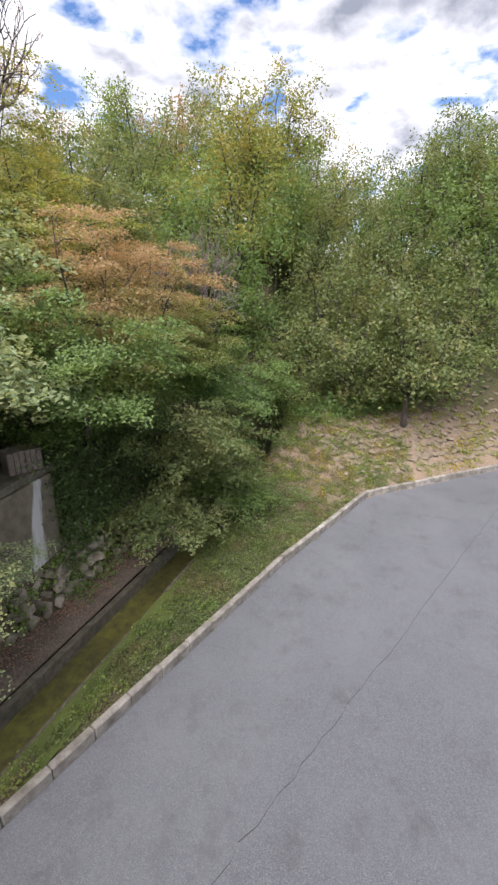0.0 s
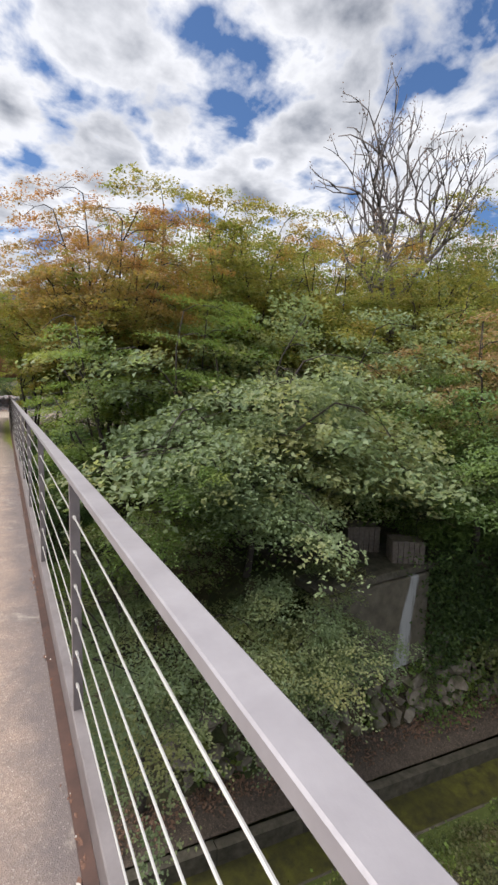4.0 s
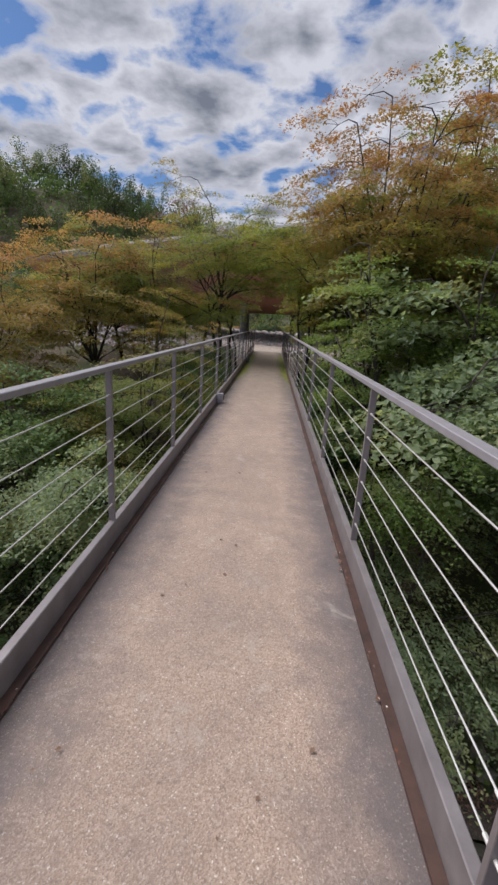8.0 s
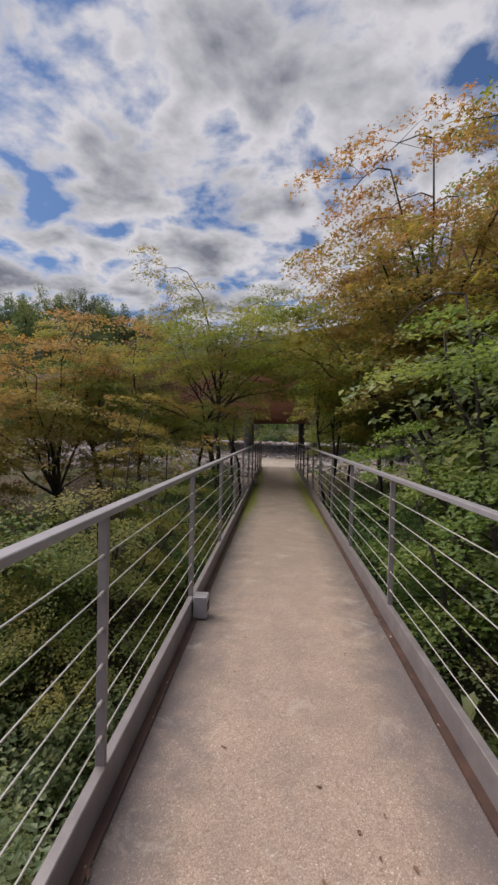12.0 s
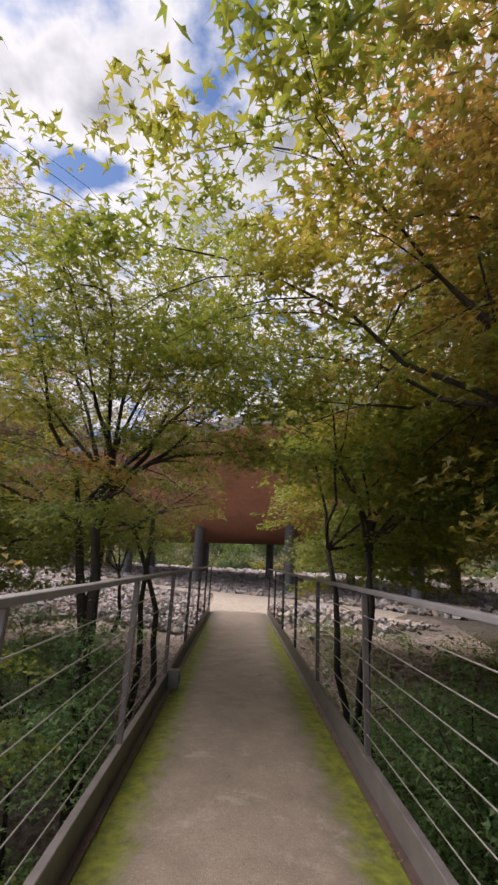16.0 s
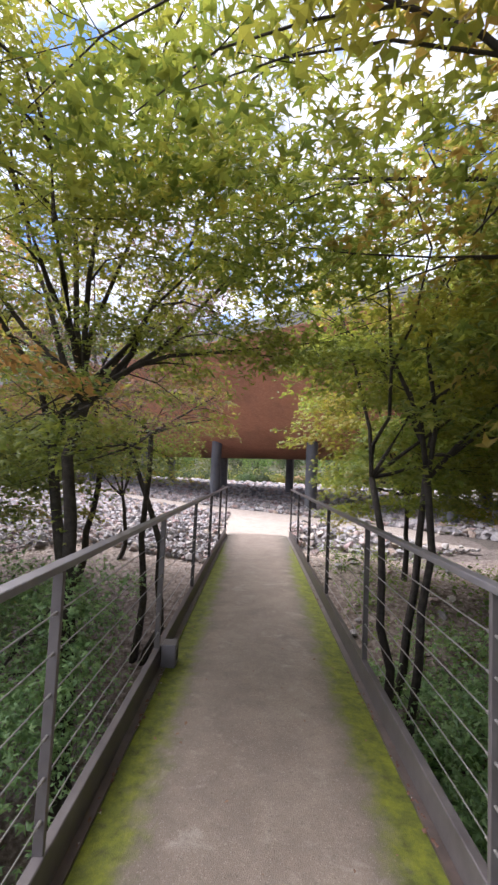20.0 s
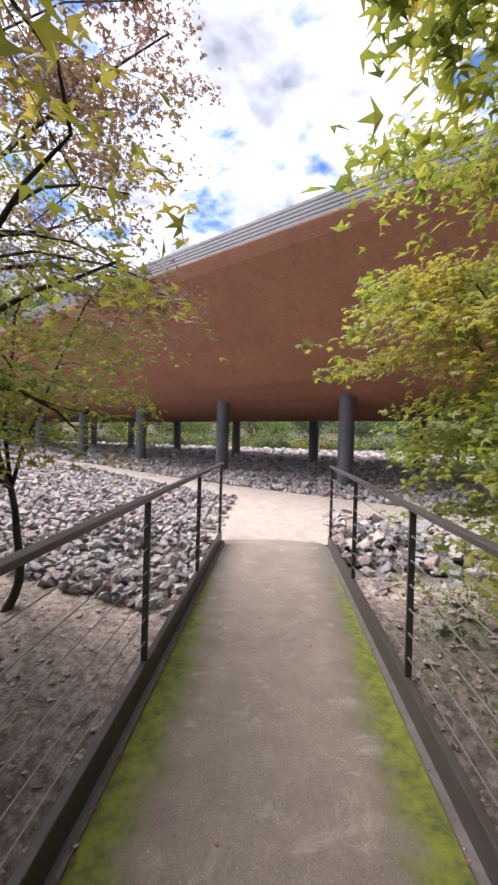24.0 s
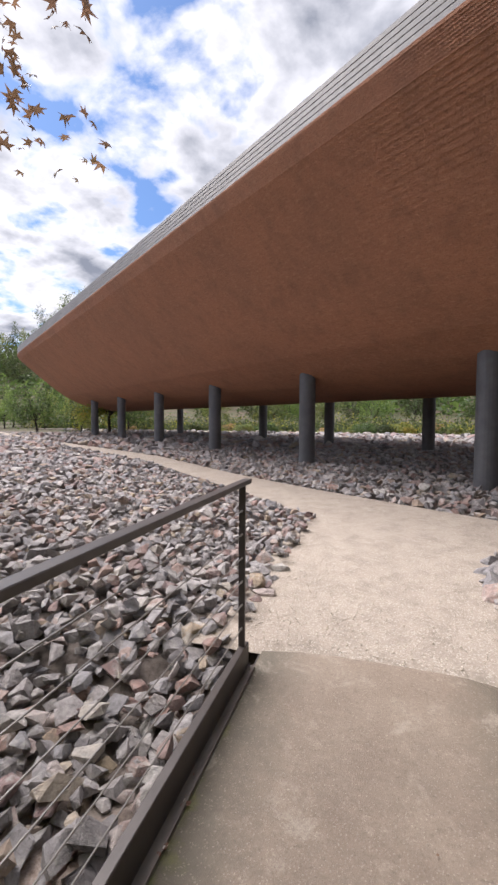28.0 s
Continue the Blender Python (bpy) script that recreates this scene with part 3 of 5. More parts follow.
def axis(lo, hi, fine_lo, fine_hi, st, grow=1.22):
    v = list(np.arange(fine_lo, fine_hi + 1e-6, st))
    s_, q = st, fine_hi
    while q < hi:
        s_ *= grow
        q += s_
        v.append(q)
    s_, q = st, fine_lo
    while q > lo:
        s_ *= grow
        q -= s_
        v.insert(0, q)
    return np.array(v)


gx = axis(-900, 900, -22, 32, 0.5)
gy = axis(-900, 900, -40, 20, 0.3)
GX, GY = np.meshgrid(gx, gy)
GZ = terrain(GX, GY)
gv = np.stack([GX.ravel(), GY.ravel(), GZ.ravel()], 1)
nx_, ny_ = len(gx), len(gy)
ii = np.arange(nx_ * ny_).reshape(ny_, nx_)
gf = np.stack([ii[:-1, :-1].ravel(), ii[:-1, 1:].ravel(), ii[1:, 1:].ravel(), ii[1:, :-1].ravel()], 1)
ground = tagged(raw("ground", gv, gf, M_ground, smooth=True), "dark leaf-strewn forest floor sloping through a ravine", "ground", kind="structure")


def strip(name, pts_a, pts_b, material, z_a, z_b, parent=None):
    """A ribbon between two lines of plan points."""
    n = len(pts_a)
    za_ = z_a if callable(z_a) else (lambda p: z_a)
    zb_ = z_b if callable(z_b) else (lambda p: z_b)
    vs = [(p[0], p[1], za_(p)) for p in pts_a] + [(p[0], p[1], zb_(p)) for p in pts_b]
    fs = [(i, i + 1, n + i + 1, n + i) for i in range(n - 1)]
    return raw(name, vs, fs, material, parent)


# road
rx = np.concatenate([np.arange(-60, 2.8, 3.0), [2.8], np.arange(4, 13, 1.5), [13.8, 15.4, 17, 18.6, 20.25, 23, 27.4, 32, 40, 50]])
edge = [(float(x), float(kerb_y(np.array(x)))) for x in rx]
road = strip("road", edge, [(x, -75.0) for x, _ in edge], M_asphalt, ROAD_Z, ROAD_Z)
tagged(road, "grey asphalt road surface with fine cracks and damp stains", "road", kind="structure")

# ---- footbridge ----
XL, XR, SP, N_POST = -0.85, 0.695, 1.752, 20
Y_S, Y_N = -34.2, 0.06
bridge = tagged(empty("footbridge", (0, -17, 0)), "long steel footbridge with a gritty deck, cable railings and moss", "footbridge")


def bpart(name, bm, m, label=""):
    ob = part(name, bm, m, bridge, label)
    ob.matrix_parent_inverse = bridge.matrix_basis.inverted()
    return ob


dv_ = [(x, y, z) for y in np.linspace(Y_S, 0.3, 70) for x, z in ((XL + 0.055, -0.012), (-0.4, 0.004), (-0.08, 0.008), (0.3, 0.004), (XR - 0.05, -0.012))]
df_ = [(r * 5 + i, r * 5 + i + 1, (r + 1) * 5 + i + 1, (r + 1) * 5 + i) for r in range(69) for i in range(4)]
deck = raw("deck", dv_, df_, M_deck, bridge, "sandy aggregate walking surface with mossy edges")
deck.matrix_parent_inverse = bridge.matrix_basis.inverted()
bpart("deck_plate", box(XL + 0.04, Y_S, -0.11, XR - 0.03, 0.28, -0.02), M_steel)
for x in (XL, XR):
    s_ = 1 if x < 0 else -1
    bpart("kerb_beam", box(x - 0.022, Y_S, -0.2, x + 0.022, Y_N, 0.145, 0.004), M_steel, "grey painted steel edge beam")
    bpart("rust_seam", box(x + s_ * 0.023, Y_S, -0.03, x + s_ * 0.066, 0.05, 0.006), M_rust, "flaking rusty seam beside the deck")
    bpart("handrail", box(x - 0.026, Y_S, 1.11, x + 0.026, Y_N + 0.03, 1.138, 0.003), M_rail, "flat grey steel handrail")
    bpart("main_girder", box(x - s_ * 0.03 + s_ * 0.25 - 0.09, Y_S, -0.75, x - s_ * 0.03 + s_ * 0.25 + 0.09, -1.0, -0.112, 0.006), M_steel)
    for k in range(6):
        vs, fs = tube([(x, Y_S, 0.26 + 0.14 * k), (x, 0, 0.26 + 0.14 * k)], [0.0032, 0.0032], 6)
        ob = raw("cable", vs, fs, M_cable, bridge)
        ob.matrix_parent_inverse = bridge.matrix_basis.inverted()
post_bm = box(-0.019, -0.011, -0.18, 0.019, 0.011, 1.106, 0.002)
post_me = bpy.data.meshes.new("post")
post_bm.to_mesh(post_me)
post_bm.free()
post_me.materials.append(M_steel)
fv, ff = tube([(0, -0.045, 0), (0, 0.045, 0)], [0.0068, 0.0068], 6)
fer_me = bpy.data.meshes.new("cable_ferrule")
fer_me.from_pydata(fv, [], ff)
fer_me.materials.append(M_cable)
for x in (XL, XR):
    s_ = 1 if x < 0 else -1
    for i in range(N_POST):
        p = new("post", post_me)
        p.parent = bridge
        p.matrix_parent_inverse = bridge.matrix_basis.inverted()
        p.location = (x - s_ * 0.004, -SP * i, 0)
        for k in range(6):
            f_ = new("cable_ferrule", fer_me)
            f_.parent = p
            f_.location = (s_ * 0.004, 0, 0.26 + 0.14 * k)


def light_box(y):
    """Small step light standing on the edge of the deck."""
    t_ = tagged(empty("path_light", (XL + 0.085, y, 0.0)), "small grey metal step light fixed beside the bridge kerb", "path light", "bridge step lights")
    part("housing", box(-0.055, -0.06, 0.0, 0.055, 0.06, 0.17, 0.006), M_rail, t_)
    part("lens", box(0.0555, -0.04, 0.05, 0.059, 0.04, 0.12), M_concd, t_, "dull grey light slot")
    return t_


for y in (-15.8, -6.95):
    light_box(y)

# ---- the floating hall ----
U, NN = Vector((-0.80, 0.60, 0)), Vector((-0.60, -0.80, 0))


def at_hall(s_, c_, z_):
    p = U * s_ + NN * c_
    return (p.x, p.y, z_)


C_MID, S_MID, HALF_L = -10.8, 12.8, 28.8
PROFILE = [(1.0, 6.30), (0.975, 5.98), (0.90, 5.42), (0.80, 4.72), (0.68, 3.95), (0.57, 3.36), (0.46, 2.94), (0.36, 2.66), (0.24, 2.45), (0.12, 2.34), (0.0, 2.30)]
HALF_W = 7.75


def plan_half(s_):
    """Half breadth of the eaves line at a station."""
    q = abs(s_ - S_MID) / HALF_L
    return HALF_W * max(1 - max(0, (q - 0.66) / 0.34) ** 2.6, 0.0) ** 0.55


hall = tagged(empty("boat_shaped_hall", at_hall(S_MID, C_MID, 0)), "boat-shaped hall clad in brown wood shingles raised on grey columns", "building")
H_INV = hall.matrix_basis.inverted()
stations = [S_MID + HALF_L * math.sin(a_) for a_ in np.linspace(-math.pi / 2 * 0.985, math.pi / 2 * 0.985, 61)]


def hull_point(s_, q, z_):
    w_ = plan_half(s_)
    e_ = max(0, (abs(s_ - S_MID) / HALF_L - 0.74) / 0.26)
    zz = z_ + (6.3 - z_) * math.sin(min(e_, 1.0) * math.pi / 2) ** 1.35
    return Vector(at_hall(s_, C_MID + q * w_, zz))


def profile_at(u):
    """Along the section, 0 at the front eaves, 1 at the keel."""
    k = min(u, 0.9999) * (len(PROFILE) - 1)
    i = int(k)
    f_ = k - i
    return PROFILE[i][0] * (1 - f_) + PROFILE[i + 1][0] * f_, PROFILE[i][1] * (1 - f_) + PROFILE[i + 1][1] * f_


N_C, n_st = 92, len(stations)
line_ = []
for j in range(N_C):
    (q0, z0), (q1, z1) = profile_at(j / N_C), profile_at((j + 1) / N_C)
    line_ += [(q0, z0), (q1 + 0.0012, z1 - 0.012)]
line_.append(PROFILE[-1])
line_ = line_ + [(-q, z_) for q, z_ in line_[-2::-1]]
m_ = len(line_)
hv = [hull_point(s_, q, z_) for s_ in stations for q, z_ in line_]
hf = [(i * m_ + j, i * m_ + j + 1, (i + 1) * m_ + j + 1, (i + 1) * m_ + j) for i in range(n_st - 1) for j in range(m_ - 1)]
hull = raw("hull", hv, hf, M_shingle, hall, "brown wood-shingle underside laid in fine courses")
hull.matrix_parent_inverse = H_INV
for i in (0, -1):
    s_ = stations[i]
    vs = [hull_point(s_, q, z_) for q, z_ in PROFILE] + [hull_point(s_, -q, z_) for q, z_ in PROFILE[-2::-1]]
    ob = raw("end_panel", vs, [tuple(range(len(vs)))], M_shingle, hall)
    ob.matrix_parent_inverse = H_INV
# stepped metal eaves and low roof
N_S = len(stations)


def eaves(z0, z1, q, m, name, label):
    vs = [Vector(at_hall(s_, C_MID + sg * (plan_half(s_) - q), z_)) for sg in (1, -1) for s_ in stations for z_ in (z0, z1)]
    vs += [Vector(at_hall(s_, C_MID + sg * (plan_half(s_) - q - 0.10), z_)) for sg in (1, -1) for s_ in stations for z_ in (z0, z1)]
    fs = []
    for g in (0, 2 * N_S):
        for i in range(N_S - 1):
            a_, h_ = g + 2 * i, 4 * N_S + g + 2 * i
            fs += [(a_, a_ + 2, a_ + 3, a_ + 1), (a_ + 1, a_ + 3, h_ + 3, h_ + 1), (a_, a_ + 2, h_ + 2, h_)]
    ob = raw(name, vs, fs, m, hall, label)
    ob.matrix_parent_inverse = H_INV


eaves(6.28, 6.80, 0.09, M_col, "eaves_backing", "dark recess behind the eaves bands")
for k in range(5):
    eaves(6.30 + 0.104 * k, 6.30 + 0.104 * k + 0.076, 0.012 * k, M_fascia, "eaves_band", "thin grey metal eaves band")
rv = [Vector(at_hall(s_, C_MID + q * plan_half(s_) * 0.96, 6.80 + (1 - abs(q)) * 2.2 * (plan_half(s_) / HALF_W))) for s_ in stations for q in (-1, -0.5, 0, 0.5, 1)]
rf = [(i * 5 + j, i * 5 + j + 1, (i + 1) * 5 + j + 1, (i + 1) * 5 + j) for i in range(N_S - 1) for j in range(4)]
ob = raw("roof", rv, rf, M_fascia, hall, "low grey metal roof")
ob.matrix_parent_inverse = H_INV
for c_ in (-7.4, -14.2):
    for k in range(-2, 6):
        s_ = 2.9 + 5.4 * k
        x, y, _ = at_hall(s_, c_, 0)
        vs, fs = tube([(x, y, tz(x, y) - 0.4), (x, y, tz(x, y) + 1), (x, y, 3.4)], [0.25] * 3, 24)
        ob = raw("column", vs, fs, M_col, hall, "round grey painted column")
        ob.matrix_parent_inverse = H_INV

# ---- sand path ----
pa = [(-60, 47.5), (-19.6, 18.9), (-7.9, 11.8), (-3.6, 8.2), (-1.4, 6.5), (0.3, 5.3), (1.6, 4.45), (4.4, 2.6), (30, -15)]
pb = [(-60, 45.8), (-18.6, 17.4), (-7.4, 10.2), (-2.9, 5.9), (-0.9, 3.9), (0.25, 3.2), (0.9, 2.75), (3.2, 0.9), (29, -17)]
path_z = lambda p: tz(p[0], p[1]) + 0.05
path_main = strip("path", pa, pb, M_sand, path_z, path_z)
tagged(path_main, "pale sandy gravel path between banks of broken stone", "path", kind="structure")
sp = [(-1.3, 0.23), (-1.3, 0.36), (-1.3, 1.0), (-1.3, 1.8), (-1.3, 2.8), (-1.3, 4.0), (-1.1, 4.8)]
sq = [(1.1, 0.23), (1.1, 0.36), (1.1, 1.0), (1.1, 1.7), (1.1, 2.4), (1.3, 2.9), (1.3, 3.6)]
raw("gravel_apron", [(x, y, -0.018 if y < 0.3 else 0.012 + float(sstep(0.29, 2.4, y)) * (tz(x, y) + 0.045)) for x, y in sp + sq], [(i, i + 1, 7 + i + 1, 7 + i) for i in range(6)], M_sand)
tagged(bpy.data.objects["gravel_apron"], "coarse pale gravel apron at the bridge end", "path", kind="structure")

# ---- broken stones ----
rng = np.random.RandomState(7)


def rock_shape(seed):
    r = np.random.RandomState(seed)
    bm = bmesh.new()
    for _ in range(11):
        v = r.normal(size=3)
        v /= np.abs(v).max() ** 0.6 * np.linalg.norm(v) ** 0.4
        bm.verts.new(v * (0.5, 0.40, 0.27))
    h = bmesh.ops.convex_hull(bm, input=bm.verts)
    bmesh.ops.delete(bm, geom=[g for g in h["geom_interior"] if isinstance(g, bmesh.types.BMVert)], context="VERTS")
    bmesh.ops.triangulate(bm, faces=bm.faces)
    bm.verts.index_update()
    vs = np.array([v.co[:] for v in bm.verts])
    fs = np.array([[v.index for v in f_.verts] for f_ in bm.faces])
    bm.free()
    return vs, fs


SHAPES = [rock_shape(100 + i) for i in range(28)]
ROCK_ME = []
for vs, fs in SHAPES:
    me = bpy.data.meshes.new("rock")
    me.from_pydata(vs.tolist(), [], fs.tolist())
    me.materials.append(M_rock)
    ROCK_ME.append(me)


def in_path(x, y, pad=0.0):
    """Whether a plan point lies on the sand."""
    if y < 0.2 - pad and -0.95 < x < 0.8:
        return True
    if 0 <= y < 4.2 and -0.92 - pad < x < 0.62 + pad + max(0, y - 1.7) * 0.4:
        return True
    top = np.interp(x, [p[0] for p in pa], [p[1] for p in pa])
    bot = np.interp(x, [p[0] for p in pb], [p[1] for p in pb])
    return bot - pad < y < top + pad


def rock_rot(r):
    m = Euler((r.uniform(-0.6, 0.6), r.uniform(-0.6, 0.6), r.uniform(0, 6.28))).to_matrix()
    return np.array(m)


field = tagged(empty("stone_bank", (-3, 2, tz(-3, 2))), "bank of loose angular grey and reddish broken stones", "stone bank")
F_INV = field.matrix_basis.inverted()
near_rocks, far_rocks = [], []


def scatter(x0, x1, y0, y1, step, smin, smax, test, lift=0.0, layers=1):
    for L in range(layers):
        for x in np.arange(x0, x1, step):
            for y in np.arange(y0, y1, step):
                px, py = x + rng.uniform(-0.5, 0.5) * step, y + rng.uniform(-0.5, 0.5) * step
                if not test(px, py):
                    continue
                sc = rng.uniform(smin, smax) * (1.45 if rng.rand() < 0.08 else 1)
                z = tz(px, py) + sc * 0.05 + lift + L * 0.1 + rng.uniform(-0.03, 0.06)
                item = (px, py, z, sc, rng.randint(len(SHAPES)))
                dd = (px + 1.2) ** 2 + (py - 1.0) ** 2
                (near_rocks if dd < 3.2 and len(near_rocks) < 300 else far_rocks).append(item)


left_ok = lambda x, y: not in_path(x, y, 0.06) and y > -1.45 + 0.25 * math.sin(x * 1.3) and not (x > -0.98 and y < 0.2)
right_ok = lambda x, y: not in_path(x, y, 0.06) and y > -0.4 and x > 0.78
scatter(-6, -0.9, -1.9, 11, 0.108, 0.09, 0.18, left_ok, 0.02)
scatter(-5, -0.9, -1.5, 4.5, 0.142, 0.095, 0.19, left_ok, 0.08)
scatter(-13, -6, -1.6, 15, 0.18, 0.15, 0.27, left_ok, 0.03)
scatter(-30, -13, 0, 26, 0.34, 0.27, 0.43, left_ok, 0.03)
scatter(0.75, 5, -0.4, 4, 0.14, 0.13, 0.28, right_ok, 0.06)
scatter(0.85, 4.5, -3.6, -0.4, 0.30, 0.09, 0.24, lambda x, y: math.sin(x * 3.1 + y * 2.3) + math.sin(y * 4.7 - x) > -0.2 + 0.35 * (-0.4 - y), 0.0)
scatter(5, 12, -3, 4, 0.28, 0.26, 0.42, right_ok, 0.05)
beyond = lambda x, y: not in_path(x, y, 0.06) and y > np.interp(x, [p[0] for p in pa], [p[1] for p in pa])
scatter(-8, 9, 1, 16, 0.17, 0.14, 0.25, beyond, 0.02)
scatter(-26, 16, 1, 34, 0.5, 0.4, 0.6, lambda x, y: beyond(x, y) and not (-8 < x < 9 and y < 16), 0.02)
for px, py, z, sc, k in near_rocks:
    ob = new("rock", ROCK_ME[k])
    ob.parent = field
    ob.matrix_parent_inverse = F_INV
    ob.location = (px, py, z)
    ob.rotation_euler = (rng.uniform(-0.6, 0.6), rng.uniform(-0.6, 0.6), rng.uniform(0, 6.28))
    ob.scale = (sc, sc, sc)
V, F, o = [], [], 0
for px, py, z, sc, k in far_rocks:
    vs, fs = SHAPES[k]
    V.append(vs @ rock_rot(rng).T * sc + (px, py, z))
    F.append(fs + o)
    o += len(vs)
rest = tagged(raw("loose_stone_rest", np.concatenate(V), np.concatenate(F), M_rock, field), kind="stuff")
rest.matrix_parent_inverse = F_INV


# ---- trees ----
def leaf_mesh(centres, normals, sizes, lobes, r):
    """Leaves as small stars (or single blades) round their stalks, all in one mesh."""
    n = len(centres)
    up = normals / np.linalg.norm(normals, axis=1, keepdims=True)
    t1 = np.cross(up, r.normal(size=(n, 3)))
    t1 /= np.linalg.norm(t1, axis=1, keepdims=True) + 1e-9
    t2 = np.cross(up, t1)
    verts, faces = [], []
    base = centres - t1 * sizes[:, None] * 0.4
    if lobes == 1:
        tip = centres + t1 * sizes[:, None] * 0.6 - up * sizes[:, None] * 0.14
        l_ = centres + t2 * sizes[:, None] * 0.34 + up * sizes[:, None] * 0.06
        r_ = centres - t2 * sizes[:, None] * 0.34 + up * sizes[:, None] * 0.06
        verts = np.stack([base, l_, tip, r_], 1).reshape(-1, 3)
        k = np.arange(n)[:, None] * 4
        faces = k + np.array([[0, 1, 2, 3]])
        return verts, faces
    # a star outline: stalk end, then tips with notches between
    angs = {3: (-1.0, 0.0, 1.0), 5: (-1.75, -0.85, 0.0, 0.85, 1.75)}[lobes]
    lens = {3: (0.85, 1.0, 0.85), 5: (0.6, 0.88, 1.0, 0.88, 0.6)}[lobes]
    blk = [base]
    for k_, (a_, L) in enumerate(zip(angs, lens)):
        s_ = sizes[:, None]
        if k_:
            h_ = (angs[k_ - 1] + a_) / 2
            blk.append(base + (t1 * math.cos(h_) + t2 * math.sin(h_)) * s_ * 0.40 + up * s_ * 0.03)
        blk.append(base + (t1 * math.cos(a_) + t2 * math.sin(a_)) * s_ * L - up * s_ * 0.14)
    m = 2 * lobes
    verts = np.stack(blk, 1).reshape(-1, 3)
    faces = np.arange(n)[:, None] * m + np.arange(m)[None]
    return verts, faces


def grow(seed, height, spread, fork, limbs=9, subs=4, twigs=3, per=48, leaf=0.1, lobes=1, flat=0.12, spray=0.54, trunk_r=0.13, droop=0.25, forks=None, clear=None, low=0.2, tier=0.5, twig_wood=True, rough=0.62):
    """A spreading tree: tapered trunk, arching limbs, branches, twigs, and flat tiers of leaves at their ends.
    forks: where each stem ends; clear: a test for places that the branches keep out of."""
    r = np.random.RandomState(seed)
    wood, cen, nor, siz = [], [], [], []
    bad = clear or (lambda p, pad=0.0: False)

    def arch(p0, p1, rise, n=5, jit=0.03, lead=None):
        L = np.linalg.norm(p1 - p0)
        mid_ = p0 + (p1 - p0) * 0.38 + np.array([0, 0, rise * L]) + r.normal(size=3) * 0.08 * L
        if lead is not None:
            mid_ = p0 + lead * L * 0.32 + (p1 - p0) * 0.22
        pts = []
        for i in range(n + 1):
            u = i / n
            pts.append(p0 * (1 - u) ** 2 + mid_ * 2 * u * (1 - u) + p1 * u * u + (r.normal(size=3) * jit * L * 0.4 if 0 < i < n else 0))
        return pts

    starts = [np.array(q, float) for q in forks] if forks else [np.array([r.normal() * 0.2, r.normal() * 0.2, fork], float)]
    for tp in starts:
        off_ = np.array([r.normal() * 0.1, r.normal() * 0.1, 0]) if len(starts) > 1 else np.zeros(3)
        pts = arch(off_, tp, r.uniform(-0.04, 0.06), 8, 0.02)
        wood.append(tube(pts, np.linspace(trunk_r * 1.2, trunk_r * 0.7, 9), 8))
    order = r.permutation(limbs)
    for i in range(limbs):
        st = starts[i % len(starts)]
        for _ in range(12):
            an = 2.4 * i + seed + r.uniform(-0.4, 0.4)
            hr = low + (0.96 - low) * (order[i] + r.uniform(0.1, 0.9)) / limbs
            rad = spread * 0.74 * math.sqrt(max(0.12, 1 - ((hr - 0.25) / 0.8) ** 2)) * r.uniform(0.65, 1.08)
            hz = fork + (height - fork) * hr
            end = np.array([st[0] + math.cos(an) * rad, st[1] + math.sin(an) * rad, hz])
            if not bad(end, 0.3) and not bad((end + st) / 2):
                break
        else:
            continue
        pts = arch(st, end, 0.12, 5, 0.04)
        wood.append(tube(pts, np.linspace(trunk_r * 0.5, trunk_r * 0.12, 6), 6))
        phase = r.uniform(0, tier)
        more = subs + (1 if hr > 0.6 else 0)
        for j in range(more):
            k = 5 * (0.25 + 0.75 * (j + 1) / more)
            a0 = pts[int(k)] * (1 - (k - int(k))) + pts[min(int(k) + 1, 5)] * (k - int(k)) if k < 5 else pts[5]
            ba = an + r.uniform(-1.35, 1.35)
            bl = spread * r.uniform(0.2, 0.4)
            rr = np.hypot(a0[0] - st[0], a0[1] - st[1])
            b1 = a0 + np.array([math.cos(ba) * bl, math.sin(ba) * bl, r.uniform(-0.05, 0.22) * bl - droop * rr / spread * r.uniform(0.2, 1.4)])
            if bad(b1, 0.25) or bad(a0 * 0.5 + b1 * 0.5):
                continue
            kk = min(int(k), 4)
            way = pts[kk + 1] - pts[kk]
            bp = arch(a0, b1, 0.06, 3, 0.02, way / (np.linalg.norm(way) + 1e-9))
            wood.append(tube(bp, np.linspace(trunk_r * 0.16, trunk_r * 0.05, 4), 4))
            ends = [b1] + [bp[1 + (q % 3)] + np.array([*(r.normal(size=2) * spread * 0.16), r.uniform(-0.25, 0.3)]) for q in range(twigs)]
            ends = [e_ for e_ in ends if not bad(e_, 0.35)]
            for q, e_ in enumerate(ends):
                snap = round((e_[2] - phase) / tier) * tier + phase
                ends[q] = np.array([e_[0], e_[1], e_[2] * 0.55 + snap * 0.45])
            if twig_wood:
                for e_ in ends[1:]:
                    wood.append(tube(arch(bp[2], e_, 0.03, 2), [trunk_r * 0.06, trunk_r * 0.045, trunk_r * 0.02], 3))
            for e_ in ends:
                n = int(per * r.uniform(0.6, 1.4))
                sr = spray * r.uniform(0.6, 1.2)
                th = r.uniform(0, 6.28, n)
                q = np.sqrt(r.uniform(0, 1, n)) * sr * (1 + 0.3 * np.sin(th * 3 + r.uniform(0, 6)))
                lx, ly = np.cos(th) * q * 1.25, np.sin(th) * q * 0.8
                ca, sa = math.cos(ba), math.sin(ba)
                out_ = np.array([e_[0] - st[0], e_[1] - st[1]])
                out_ = out_ / (np.linalg.norm(out_) + 1e-6)
